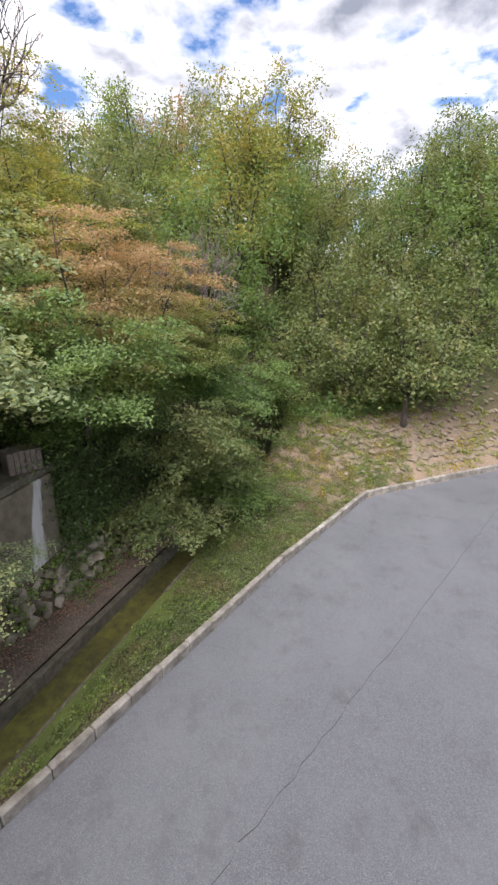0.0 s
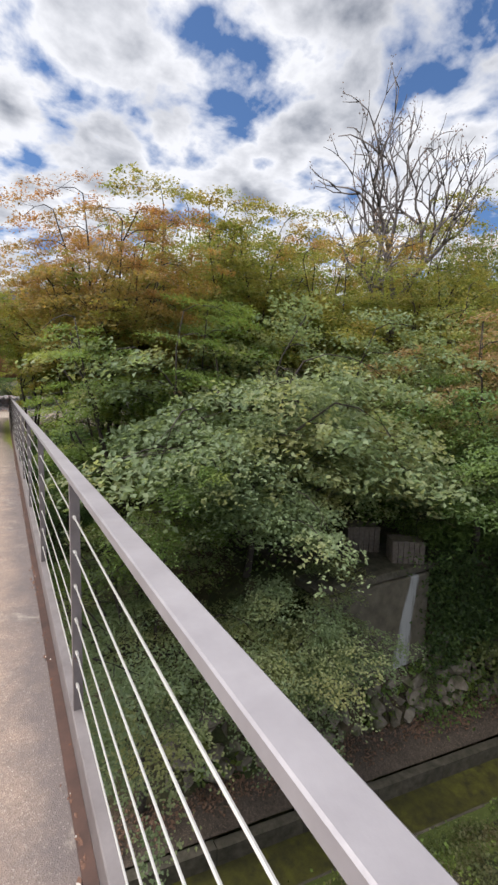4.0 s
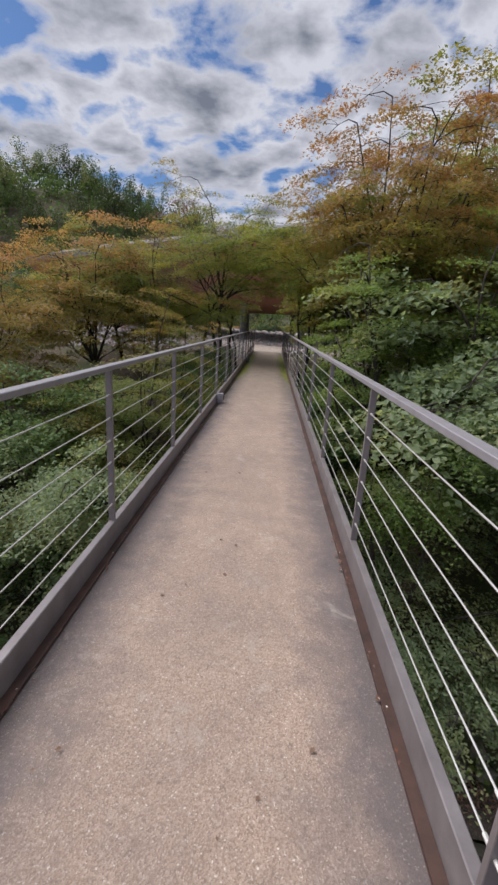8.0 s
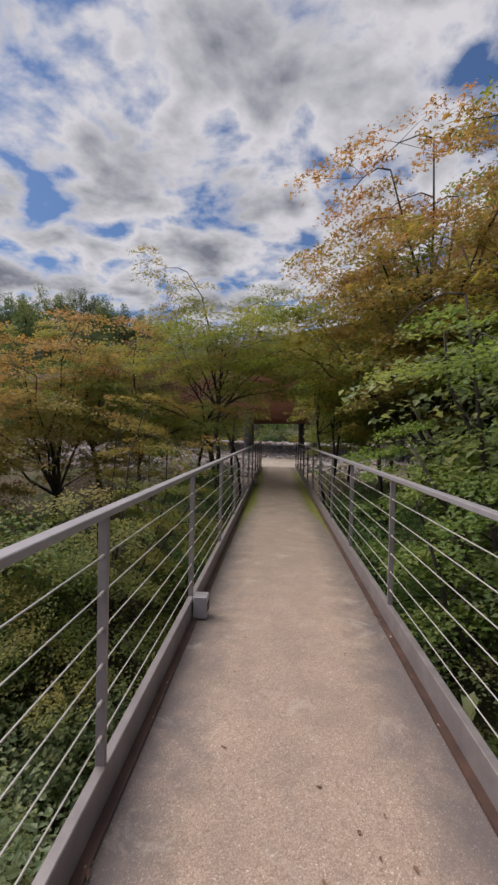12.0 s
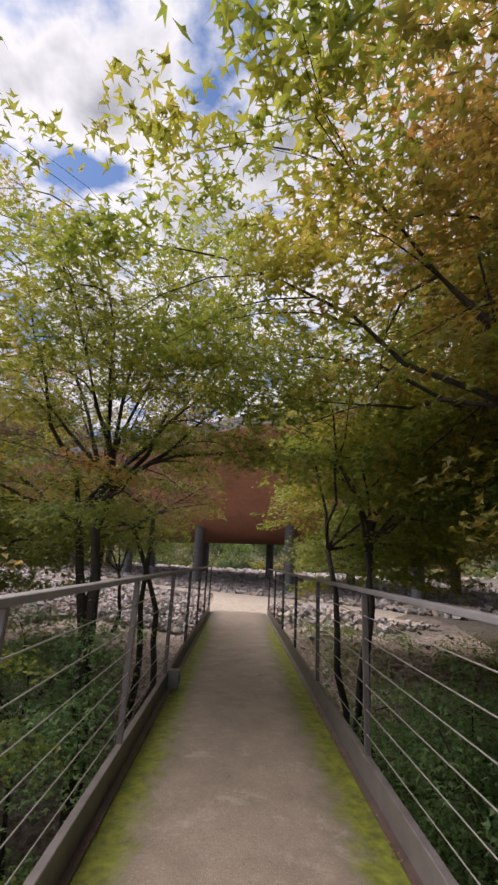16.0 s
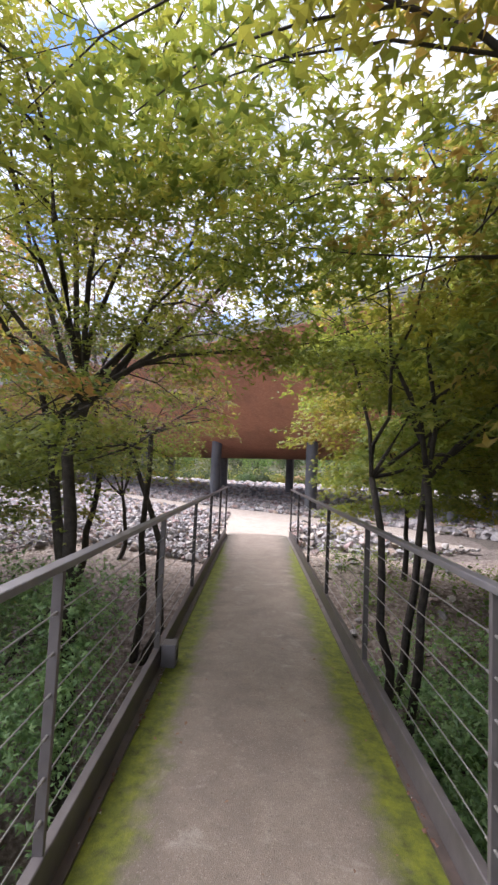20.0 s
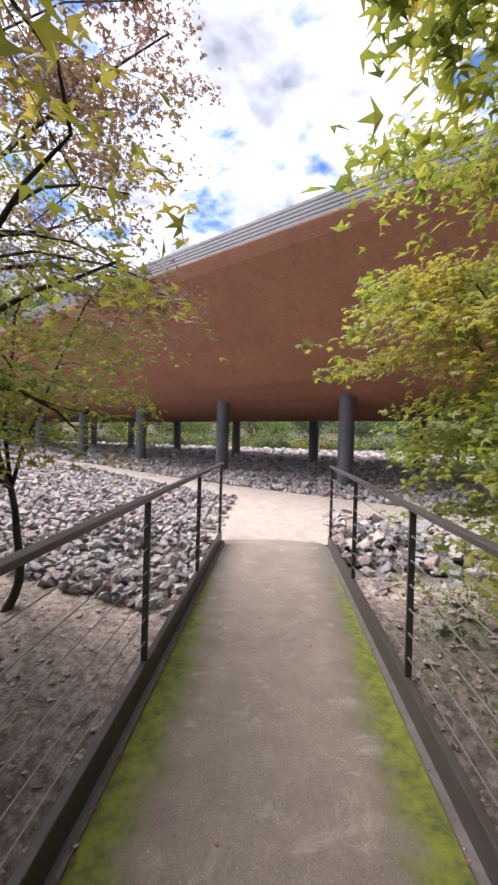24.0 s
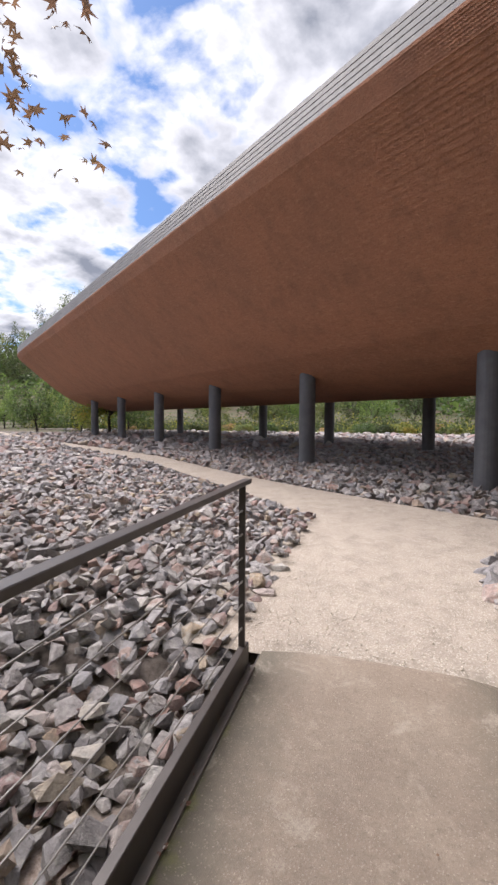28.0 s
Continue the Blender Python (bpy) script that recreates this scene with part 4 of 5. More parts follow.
                dx, dy = lx * ca - ly * sa, lx * sa + ly * ca
                dz = r.normal(size=n) * flat * 1.5 * spray - (dx * out_[0] + dy * out_[1]) * 0.22 - q * q * 0.12 / spray
                c_ = np.stack([e_[0] + dx, e_[1] + dy, e_[2] + dz], 1)
                nr = r.normal(size=(n, 3)) * rough
                nr[:, 2] += 1
                nr[:, 0] += out_[0] * 0.25
                nr[:, 1] += out_[1] * 0.25
                if clear:
                    ok = np.array([not bad(v) for v in c_], bool)
                    c_, nr, n = c_[ok], nr[ok], int(ok.sum())
                cen.append(c_)
                nor.append(nr)
                siz.append(leaf * r.uniform(0.65, 1.3, n))
    wv, wf = merge(wood)
    cv, cf = leaf_mesh(np.concatenate(cen), np.concatenate(nor), np.concatenate(siz), lobes, r)
    return wv, wf, cv, cf


def mesh_of(name, vs, fs, material):
    me = bpy.data.meshes.new(name)
    me.from_pydata(vs.tolist() if isinstance(vs, np.ndarray) else [tuple(v) for v in vs], [], fs.tolist() if isinstance(fs, np.ndarray) else fs)
    me.materials.append(material)
    return me


KINDS = {}


def kind_of(key, bark, **kw):
    wv, wf, cv, cf = grow(**kw)
    tm = mesh_of("trunk", wv, wf, bark)
    tm.polygons.foreach_set("use_smooth", [True] * len(tm.polygons))
    KINDS[key] = (tm, mesh_of("crown", cv, cf, L_green))


def plant(key, x, y, rz, sc, leaves, label, name="maple_tree", z=None, sz=None, group=""):
    tm, cm = KINDS[key]
    t_ = empty(name, (x, y, (tz(x, y) if z is None else z) - 0.05), rz)
    t_.scale = (sc, sc, sz or sc)
    a_ = new("trunk", tm)
    a_.parent = t_
    b_ = new("crown", cm)
    b_.parent = t_
    b_.material_slots[0].link = "OBJECT"
    b_.material_slots[0].material = leaves
    tagged(t_, label, "tree", group)
    return t_


def own_tree(x, y, leaves, label, bark=None, name="maple_tree", z=None, y_most=1.5, **kw):
    """A tree by the bridge, grown in its place so that no branch crosses the walkway."""
    z0 = (tz(x, y) if z is None else z) - 0.1

    def clear(p, pad=0.0):
        wx, wy, wz = p[0] + x, p[1] + y, p[2] + z0
        near_x = abs(wx + 0.08) < 0.95 + pad
        over = 3.2 if wy < -9.0 else 2.75 if wy < -6.8 else 2.25 if wy < -5.6 else 1.95
        if near_x and wz < over + pad * 0.5 and wy < 1.5:
            return True
        # a gap above the middle of the last stretch, wider towards the sky
        if wy > -5.6 and not (wy < -4.2 and wz > 3.6):
            if -0.42 - pad * 0.3 < wx < 0.02 + pad * 0.3 or (wz > 3.1 and -0.85 < wx < 0.45):
                return True
        return wy > y_most
    if "forks" in kw:
        kw["forks"] = [(a_ - x, b_ - y, c_ - z0) for a_, b_, c_ in kw["forks"]]
    kw["fork"] -= z0
    kw["height"] -= z0
    wv, wf, cv, cf = grow(clear=clear, **kw)
    t_ = empty(name, (x, y, z0))
    a_ = raw("trunk", wv, wf, bark or M_bark, t_, smooth=True)
    raw("crown", cv, cf, leaves, t_)
    return tagged(t_, label, "tree")


kind_of("m1", M_bark, seed=1, height=8.5, spread=3.7, fork=2.4, limbs=14, per=145, leaf=0.1, trunk_r=0.11, flat=0.075, rough=0.42, spray=0.68, tier=0.7)
kind_of("m2", M_bark, seed=2, height=8.0, spread=4.1, fork=2.0, limbs=14, per=145, leaf=0.1, droop=0.7, low=0.0, trunk_r=0.11, flat=0.075, rough=0.42, spray=0.68, tier=0.7)
kind_of("m3", M_bark, seed=3, height=9.5, spread=3.5, fork=2.8, limbs=15, per=145, leaf=0.1, low=0.1, trunk_r=0.11, flat=0.075, rough=0.42, spray=0.68, tier=0.7)
kind_of("low", M_bark, seed=4, height=5.2, spread=3.5, fork=1.4, limbs=14, per=145, leaf=0.1, droop=0.9, low=-0.05, tier=0.58, flat=0.07, rough=0.42, spray=0.68, trunk_r=0.1)
kind_of("b1", M_bark, seed=8, height=11, spread=4.6, fork=3.0, limbs=12, twigs=2, per=48, leaf=0.205, spray=0.72, flat=0.4, droop=0.4, trunk_r=0.17, low=-0.05, twig_wood=False, rough=0.9, tier=0.6)
kind_of("b2", M_bark, seed=9, height=9, spread=4.2, fork=1.8, limbs=11, twigs=2, per=48, leaf=0.205, spray=0.72, flat=0.4, droop=0.5, trunk_r=0.16, low=-0.05, twig_wood=False, rough=0.9, tier=0.6)
kind_of("b3", M_bark, seed=10, height=9, spread=4.2, fork=1.8, limbs=9, twigs=1, per=26, leaf=0.36, spray=0.9, flat=0.4, droop=0.5, trunk_r=0.16, low=-0.05, twig_wood=False, rough=0.9, tier=0.6)

# trees that lean over the walkway
own_tree(-1.62, -6.25, L_yellow2, "slender maple with dark twisting stems beside the footbridge", seed=31, height=6.8, spread=2.9, fork=2.0, forks=[(-1.95, -6.0, 2.1), (-2.5, -5.5, 1.7)], limbs=22, per=120, leaf=0.068, lobes=3, trunk_r=0.078, droop=0.6, low=0.0, spray=0.52, tier=0.62, flat=0.07, rough=0.42, y_most=-5.2)
own_tree(-1.75, -4.3, L_yellow2, "small maple turning orange beside the footbridge", seed=32, height=2.55, spread=2.3, fork=1.5, forks=[(-1.68, -4.3, 2.0), (-2.1, -3.9, 1.8)], limbs=13, per=75, leaf=0.062, lobes=3, trunk_r=0.05, droop=0.5, low=-0.1, spray=0.52, tier=0.62, y_most=-1.6, flat=0.07, rough=0.42)
own_tree(1.3, -5.4, L_yellow2, "multi-stemmed green maple leaning over the footbridge rail", seed=33, height=5.0, spread=2.8, fork=1.4, forks=[(1.08, -5.65, 1.5), (1.5, -6.1, 1.5), (1.85, -5.2, 1.8)], limbs=20, per=120, leaf=0.08, lobes=3, trunk_r=0.05, droop=0.5, low=0.0, spray=0.52, tier=0.62, y_most=-2.2, flat=0.07, rough=0.42)
own_tree(3.4, -10.0, L_amber, "tall maple turning orange that overhangs the footbridge", seed=34, height=7.4, spread=3.9, fork=0.4, limbs=29, per=140, leaf=0.08, lobes=3, trunk_r=0.11, droop=0.7, low=0.42, spray=0.5, flat=0.08, tier=0.65, rough=0.45)
own_tree(4.9, -5.6, L_turn, "tall maple with reddish orange top and green lower tiers", seed=44, height=7.0, spread=3.7, fork=1.8, limbs=14, per=110, leaf=0.1, trunk_r=0.11, droop=0.6, low=0.3, flat=0.08, tier=0.65, rough=0.45)
own_tree(3.9, -7.6, L_turn, "tall maple with fiery top hanging over the footbridge rail", seed=51, height=5.6, spread=3.1, fork=1.5, limbs=11, per=100, leaf=0.08, lobes=3, trunk_r=0.07, droop=0.6, low=0.3, spray=0.45, flat=0.08, tier=0.65, rough=0.45)
own_tree(3.6, -13.4, L_green, "spreading green maple with layered sprays", seed=35, height=3.9, spread=3.8, fork=-2.2, limbs=15, per=230, leaf=0.06, trunk_r=0.11, droop=0.8, low=0.05, spray=0.54, flat=0.05, tier=0.65, rough=0.3)
own_tree(2.6, -2.3, L_yellow, "yellow-green maple at the end of the footbridge", seed=36, height=4.3, spread=2.6, fork=1.2, limbs=18, twigs=4, per=120, leaf=0.065, lobes=5, trunk_r=0.05, droop=0.9, low=-0.05, spray=0.52, tier=0.62, y_most=-1.05, flat=0.07, rough=0.42)
own_tree(-2.8, -1.9, L_yellow, "yellow-green maple beside the stone bank", seed=37, height=4.0, spread=2.4, fork=0.9, limbs=8, per=90, leaf=0.048, lobes=5, trunk_r=0.045, droop=0.6, low=0.0, spray=0.52, tier=0.62, y_most=-1.6, flat=0.07, rough=0.42)
own_tree(-3.3, -2.7, L_purple, "maple with dull purplish brown leaves overhead", seed=38, height=7.0, spread=3.2, fork=2.6, limbs=12, per=130, leaf=0.042, lobes=5, trunk_r=0.06, droop=0.4, low=-0.1, spray=0.40, y_most=-0.7)
own_tree(-4.8, -4.9, L_turn, "maple with spreading stems and orange upper leaves", seed=45, height=5.4, spread=2.7, fork=0.6, limbs=10, per=95, leaf=0.092, trunk_r=0.09, droop=0.5, low=0.0, flat=0.07, tier=0.62, spray=0.52, rough=0.42)
own_tree(-4.2, -9.6, L_turn, "green maple beside the footbridge rail", seed=39, height=2.4, spread=3.0, fork=-3.2, limbs=14, per=230, leaf=0.06, trunk_r=0.09, droop=1.0, low=0.0, flat=0.05, tier=0.65, rough=0.3)
own_tree(2.8, -16.3, L_grey, "low maple with pale yellowish-green sprays", seed=40, height=-0.7, spread=3.0, fork=-4.6, limbs=14, per=230, leaf=0.06, trunk_r=0.09, droop=1.2, low=0.0, flat=0.05, tier=0.65, rough=0.3)
own_tree(-2.3, -16.9, L_grey, "low pale green maple in the ravine", seed=41, height=-0.9, spread=1.3, fork=-2.0, limbs=6, per=75, leaf=0.07, trunk_r=0.08, droop=0.9, low=0.1, flat=0.08, tier=0.8, rough=0.45)
own_tree(2.1, -8.2, L_blue, "low cool green maple under the footbridge rail", seed=46, height=0.1, spread=1.8, fork=-2.4, limbs=10, per=110, leaf=0.066, lobes=3, trunk_r=0.05, droop=0.8, low=0.0, spray=0.42)
own_tree(2.7, -6.2, L_blue, "low cool green maple on the bank", seed=47, height=0.1, spread=1.8, fork=-1.8, limbs=9, per=110, leaf=0.066, lobes=3, trunk_r=0.05, droop=0.8, low=0.0, spray=0.42)
own_tree(-2.0, -7.9, L_blue, "low cool green maple beside the slender trees", seed=48, height=-0.2, spread=1.7, fork=-2.6, limbs=9, per=100, leaf=0.066, lobes=3, trunk_r=0.05, droop=0.8, low=0.0, spray=0.42)

own_tree(-7.0, -3.0, L_turn, "broad orange maple at the foot of the stone bank", seed=49, height=5.6, spread=3.2, fork=0.8, limbs=14, per=120, leaf=0.092, trunk_r=0.09, droop=0.5, low=0.25, y_most=0.5, flat=0.07, tier=0.62, spray=0.52, rough=0.42)
own_tree(6.4, -16.9, L_grey, "low pale green maple over the spillway terrace", seed=50, height=-2.3, spread=2.1, fork=-5.2, limbs=11, per=230, leaf=0.06, trunk_r=0.07, droop=0.9, low=0.2, flat=0.05, tier=0.65, rough=0.3)

own_tree(2.1, -10.4, L_blue, "low cool green maple in the shade by the footbridge", seed=53, height=0.3, spread=1.7, fork=-2.6, limbs=10, per=100, leaf=0.066, lobes=3, trunk_r=0.05, droop=0.8, low=0.0, spray=0.42)
own_tree(2.7, -9.1, L_yellow2, "green maple whose boughs meet over the footbridge", seed=61, height=5.0, spread=4.0, fork=2.0, forks=[(2.0, -9.0, 2.3), (2.6, -8.2, 2.1)], limbs=14, per=125, leaf=0.082, lobes=3, trunk_r=0.06, droop=0.6, low=0.2, spray=0.52, tier=0.62, flat=0.07, rough=0.42)
own_tree(-2.1, -6.5, L_blue, "low maple with cool green sprays beside the slender stems", seed=63, height=0.5, spread=1.3, fork=-0.6, limbs=8, per=90, leaf=0.054, lobes=3, trunk_r=0.03, droop=0.6, low=0.1, spray=0.42)

MAPLES = [
    # kind, x, y, turn, scale, leaves, label
    ("low", 6.4, -13.8, 200, 1.4, L_grey, "broad maple with layered pale green sprays"),
    ("low", 10.0, -13.6, 120, 1.3, L_grey, "broad maple with layered pale green sprays"),
    ("low", 5.6, -15.6, 250, 0.85, L_grey, "small pale green maple above the drain"),
    ("m3", 6.9, -8.6, 40, 1.1, L_olive, "green maple with dark branching stems and orange top"),
    ("m1", 9.8, -8.8, 100, 1.2, L_olive, "maple with green crown turning orange at the top"),
    ("m3", 8.4, -3.6, 290, 1.1, L_olive, "olive green maple above the ravine"),
    ("m1", 12.0, -4.6, 30, 1.25, L_olive, "green maple above the ravine"),
    ("m3", 13.4, -9.8, 160, 1.1, L_turn, "maple with orange crown"),
    ("m1", 16.4, -12.0, 200, 1.15, L_olive, "olive and orange maple"),
    ("m3", 19.6, -9.0, 80, 1.3, L_olive, "tall olive maple in front of the wooded hill"),
    ("m3", 20.5, -3.0, 140, 1.3, L_turn, "tall maple with orange top above the ravine"),
    ("m1", 15.5, 0.5, 220, 1.4, L_green, "green maple beyond the ravine"),
    ("m2", 13.6, -16.2, 60, 0.95, L_rust, "drooping maple with dull pink and rust leaves"),
    ("m2", 17.4, -17.0, 210, 0.9, L_rust, "drooping maple with rust and green leaves"),
    ("low", 12.4, -17.2, 300, 1.0, L_deep, "dark green shrubby maple on the bank"),
    ("m2", 20.8, -16.0, 90, 0.95, L_rust, "green maple turning brown above the drain"),
    ("low", 15.6, -18.6, 20, 1.1, L_hill, "dark green shrubby maple drooping to the drain"),
    ("low", 18.8, -19.4, 140, 1.0, L_deep, "dark green shrubby maple by the drain"),
    ("low", 22.5, -19.0, 200, 1.1, L_deep, "dark shrubby tree at the foot of the hill"),
    ("m2", 5.8, -11.2, 120, 0.95, L_green, "green maple with layered branches"),
    ("low", -5.6, -12.6, 40, 0.95, L_grey, "pale green maple in the ravine beside the footbridge"),
    ("m1", -7.2, -6.4, 70, 0.9, L_orange, "maple turning olive and orange"),
    ("m3", -10.2, -8.0, 130, 0.85, L_orange, "maple with orange and red leaves"),
    ("m1", -14.0, -7.0, 190, 0.95, L_orange, "maple with orange and red leaves"),
    ("low", -8.0, -10.6, 150, 1.2, L_deep, "broad green maple in the ravine"),
    ("m2", -11.5, -13.5, 250, 0.9, L_green, "green maple in the ravine"),
    ("low", -6.0, -18.0, 10, 0.7, L_dark, "dark green maple low in the ravine"),
    ("low", -10, -19.0, 110, 0.9, L_dark, "dark green maple low in the ravine"),
    ("m2", -16.5, -12.0, 20, 1.0, L_olive, "green maple in the ravine"),
]
for k_, x, y, rz, sc, lv, lb in MAPLES:
    plant(k_, x, y, rz, sc, lv, lb)


def woods(n, x0, x1, y0, y1, gap, seed, kinds, leaves, s0, s1, label, name, group, keep=lambda x, y: True):
    r = np.random.RandomState(seed)
    got = []
    for _ in range(n * 40):
        x, y = r.uniform(x0, x1), r.uniform(y0, y1)
        if len(got) >= n:
            break
        if keep(x, y) and all((x - a_) ** 2 + (y - b_) ** 2 > gap * gap for a_, b_ in got):
            got.append((x, y))
            plant(kinds[r.randint(len(kinds))], x, y, r.uniform(0, 360), r.uniform(s0, s1), leaves[r.randint(len(leaves))], label, name, group=group)


on_hill = lambda x, y: x > 26.5 and y > -25 - (x - 24) * 1.25
woods(30, 27, 47, -46, -15, 3.2, 21, ["b1", "b1", "b2"], [L_hill, L_hill, L_deep, L_hill, L_olive], 0.85, 1.08, "tall leafy tree on the wooded hillside", "hillside_tree", "hillside woods", on_hill)
woods(30, 24, 46, -17, 18, 3.6, 24, ["b1", "b2"], [L_hill, L_olive, L_hill, L_green, L_rust], 0.8, 1.05, "smaller tree on the wooded hillside", "hillside_tree", "hillside woods")
woods(12, 47, 62, -50, 5, 5.0, 26, ["b1"], [L_hill, L_deep], 1.0, 1.25, "tall tree on top of the wooded hill", "hillside_tree", "hillside woods")
woods(95, -175, 30, 100, 185, 6.5, 27, ["b3"], [L_dark, L_hedge, L_dark, L_hill, L_hedge], 0.9, 1.75, "dark leafy tree on the distant hill", "hillside_tree", "distant hill woods")
plant("b2", -21.5, 28.5, 40, 0.9, L_yellow, "bright yellow-green tree beyond the stone field", "garden_tree")
woods(30, -60, 45, 52, 72, 4.2, 22, ["b3"], [L_deep, L_hedge, L_dark, L_hill, L_hedge], 0.6, 0.95, "leafy tree behind the garden", "garden_tree", "trees behind the garden")
woods(24, -50, -24, 14, 46, 3.6, 23, ["b3"], [L_hedge, L_dark, L_hill, L_deep], 0.55, 0.8, "leafy tree beyond the stone field", "garden_tree", "trees beyond the stone field", lambda x, y: not in_path(x, y, 3) and (Vector((x, y, 0)).dot(NN) > -2.0 or Vector((x, y, 0)).dot(U) > 38))


def bare_tree(x, y, z0, label):
    """A leafless tree with steep forking limbs and some withered leaves."""
    r = np.random.RandomState(5)
    wood, ends = [], []

    def go(p, d, L, rad, lvl):
        n = 4 if lvl < 4 else 2
        pts = [p]
        for i in range(n):
            d = d + r.normal(size=3) * (0.12 if lvl < 3 else 0.2)
            d[2] += 0.05
            d = d / np.linalg.norm(d)
            pts.append(pts[-1] + d * L / n)
        wood.append(tube(pts, np.linspace(rad, rad * 0.66, n + 1), 7 if lvl < 2 else 4 if lvl < 4 else 3))
        if lvl == 6 or (lvl == 5 and r.rand() < 0.3):
            ends.append(pts[-1])
            return
        turn = r.uniform(0, 6.28)
        for k in range(3 if lvl < 4 else 2):
            a_ = turn + k * 2.1 + r.uniform(-0.4, 0.4)
            q = d + (0.62 if lvl < 1 else 0.7) * np.array([math.cos(a_), math.sin(a_), r.uniform(-0.25, 0.2)])
            go(pts[-1] if k < 2 else pts[-2], q / np.linalg.norm(q), L * r.uniform(0.72, 0.9) * (0.42 if lvl < 1 else 1), rad * (0.66 if lvl else 0.78), lvl + 1)
    go(np.array([0, 0, -0.3]), np.array([-0.02, 0.02, 1.0]), 7.4, 0.26, 0)
    wv, wf = merge(wood)
    t_ = tagged(empty("bare_tree", (x, y, z0)), label, "tree")
    raw("trunk", wv, wf, M_barkgrey, t_, smooth=True)
    e_ = np.repeat(np.array([q for i, q in enumerate(ends) if i % 3 == 0]), 9, axis=0)
    e_ = e_ + r.normal(size=e_.shape) * 0.16
    cv, cf = leaf_mesh(e_, r.normal(size=e_.shape), np.full(len(e_), 0.11), 1, r)
    raw("withered_leaf_mass", cv, cf, M_dead, t_, "few withered reddish leaves")
    return t_


bare_tree(16.7, -9.6, tz(16.7, -9.6), "tall leafless grey tree with a few withered leaves").scale = (0.7, 0.7, 0.98)
for x, y, rz, sc in ((23.6, -17.6, 40, 0.55), (23.4, -15.6, 280, 0.5)):
    b_ = copy_thing(bpy.data.objects["bare_tree"], pose(x, y, tz(x, y), 0, 0, rz) @ Matrix.Diagonal((sc, sc, sc * 0.9, 1)))
    tagged(b_, "small leafless grey tree on the wooded hillside", "tree", "bare hillside trees")

# ---- roadside: kerb, drain, stone wall, terrace ----
def along(p, q, t_):
    return (p[0] + (q[0] - p[0]) * t_, p[1] + (q[1] - p[1]) * t_)


kerb = tagged(empty("road_kerb", (10, float(kerb_y(np.array(10.0))), ROAD_Z)), "stained concrete kerb of separate blocks along the road", "kerb")
K_INV = kerb.matrix_basis.inverted()
kb = box(0.006, 0, -0.1, 0.994, 0.19, 0.30, 0.025)
kerb_me = bpy.data.meshes.new("kerb_block")
kb.to_mesh(kerb_me)
kb.free()
kerb_me.materials.append(M_kerb)
line = [(-8.0, float(kerb_y(np.array(-8.0)))), (2.8, -19.15), (13.8, -23.6), (20.25, -26.75), (29.0, -38.55)]
rk = np.random.RandomState(3)
for p, q in zip(line[:-1], line[1:]):
    L = math.dist(p, q)
    an = math.degrees(math.atan2(q[1] - p[1], q[0] - p[0]))
    n_b = round(L)
    for i in range(n_b):
        x, y = along(p, q, i / n_b)
        ob = new("kerb_block", kerb_me)
        ob.parent = kerb
        ob.matrix_parent_inverse = K_INV
        ob.matrix_basis = pose(x, y, ROAD_Z + rk.uniform(-0.012, 0.012), 0, 0, an + rk.uniform(-0.5, 0.5)) @ Matrix.Diagonal((L / n_b, 1, 1, 1))

# asphalt joint and cracks
def crack(pts, w, name="road_crack"):
    vs, fs = [], []
    for i, (x, y) in enumerate(pts):
        vs += [(x - w, y, ROAD_Z + 0.004), (x + w, y, ROAD_Z + 0.004)]
    fs = [(2 * i, 2 * i + 1, 2 * i + 3, 2 * i + 2) for i in range(len(pts) - 1)]
    return raw(name, vs, fs, M_tar)


M_tar = speckled("tar", (0.018, 0.018, 0.02), (0.035, 0.034, 0.036), 20, 0.8)
rc = np.random.RandomState(12)
pts = []
for i in range(70):
    u = i / 69
    x = 2.5 + 22 * u
    pts.append((x, -22.53 - (x - 2.5) * 0.56 + rc.normal() * 0.03))
tagged(crack(pts, 0.012), "thin dark crack running along the asphalt", "crack", kind="structure")

# drain: two low walls and a mossy bed
drain = tagged(empty("drain_channel", (8, float(channel_y(np.array(8.0))), -8.3)), "narrow mossy drain with low stained concrete walls", "drain")
D_INV = drain.matrix_basis.inverted()


def ribbon_box(name, off, w, z0, z1, m, xs, label=""):
    vs, fs = [], []
    for x in xs:
        y = float(channel_y(np.array(x))) + off
        vs += [(x, y, z0), (x, y + w, z0), (x, y + w, z1), (x, y, z1)]
    for i in range(len(xs) - 1):
        for k in range(4):
            fs.append((4 * i + k, 4 * i + (k + 1) % 4, 4 * i + 4 + (k + 1) % 4, 4 * i + 4 + k))
    fs += [(0, 1, 2, 3), tuple(4 * (len(xs) - 1) + k for k in (3, 2, 1, 0))]
    ob = raw(name, vs, fs, m, drain, label)
    ob.matrix_parent_inverse = D_INV
    return ob


cuts = list(np.arange(-12, 36, 2.0))
for a_, b_ in zip(cuts[:-1], cuts[1:]):
    ribbon_box("far_wall_block", -0.02, 0.22, -8.5, -7.88 + rk.uniform(-0.02, 0.02), M_concd, [a_ + 0.01, b_ - 0.01])
    ribbon_box("near_wall_block", -1.2, 0.12, -8.5, -8.0 + rk.uniform(-0.03, 0.02), M_concd, [a_ + 0.01, b_ - 0.01])
ribbon_box("bed", -1.08, 1.07, -8.6, -8.28, M_mosswater, cuts, "wet bed with yellow-green moss")

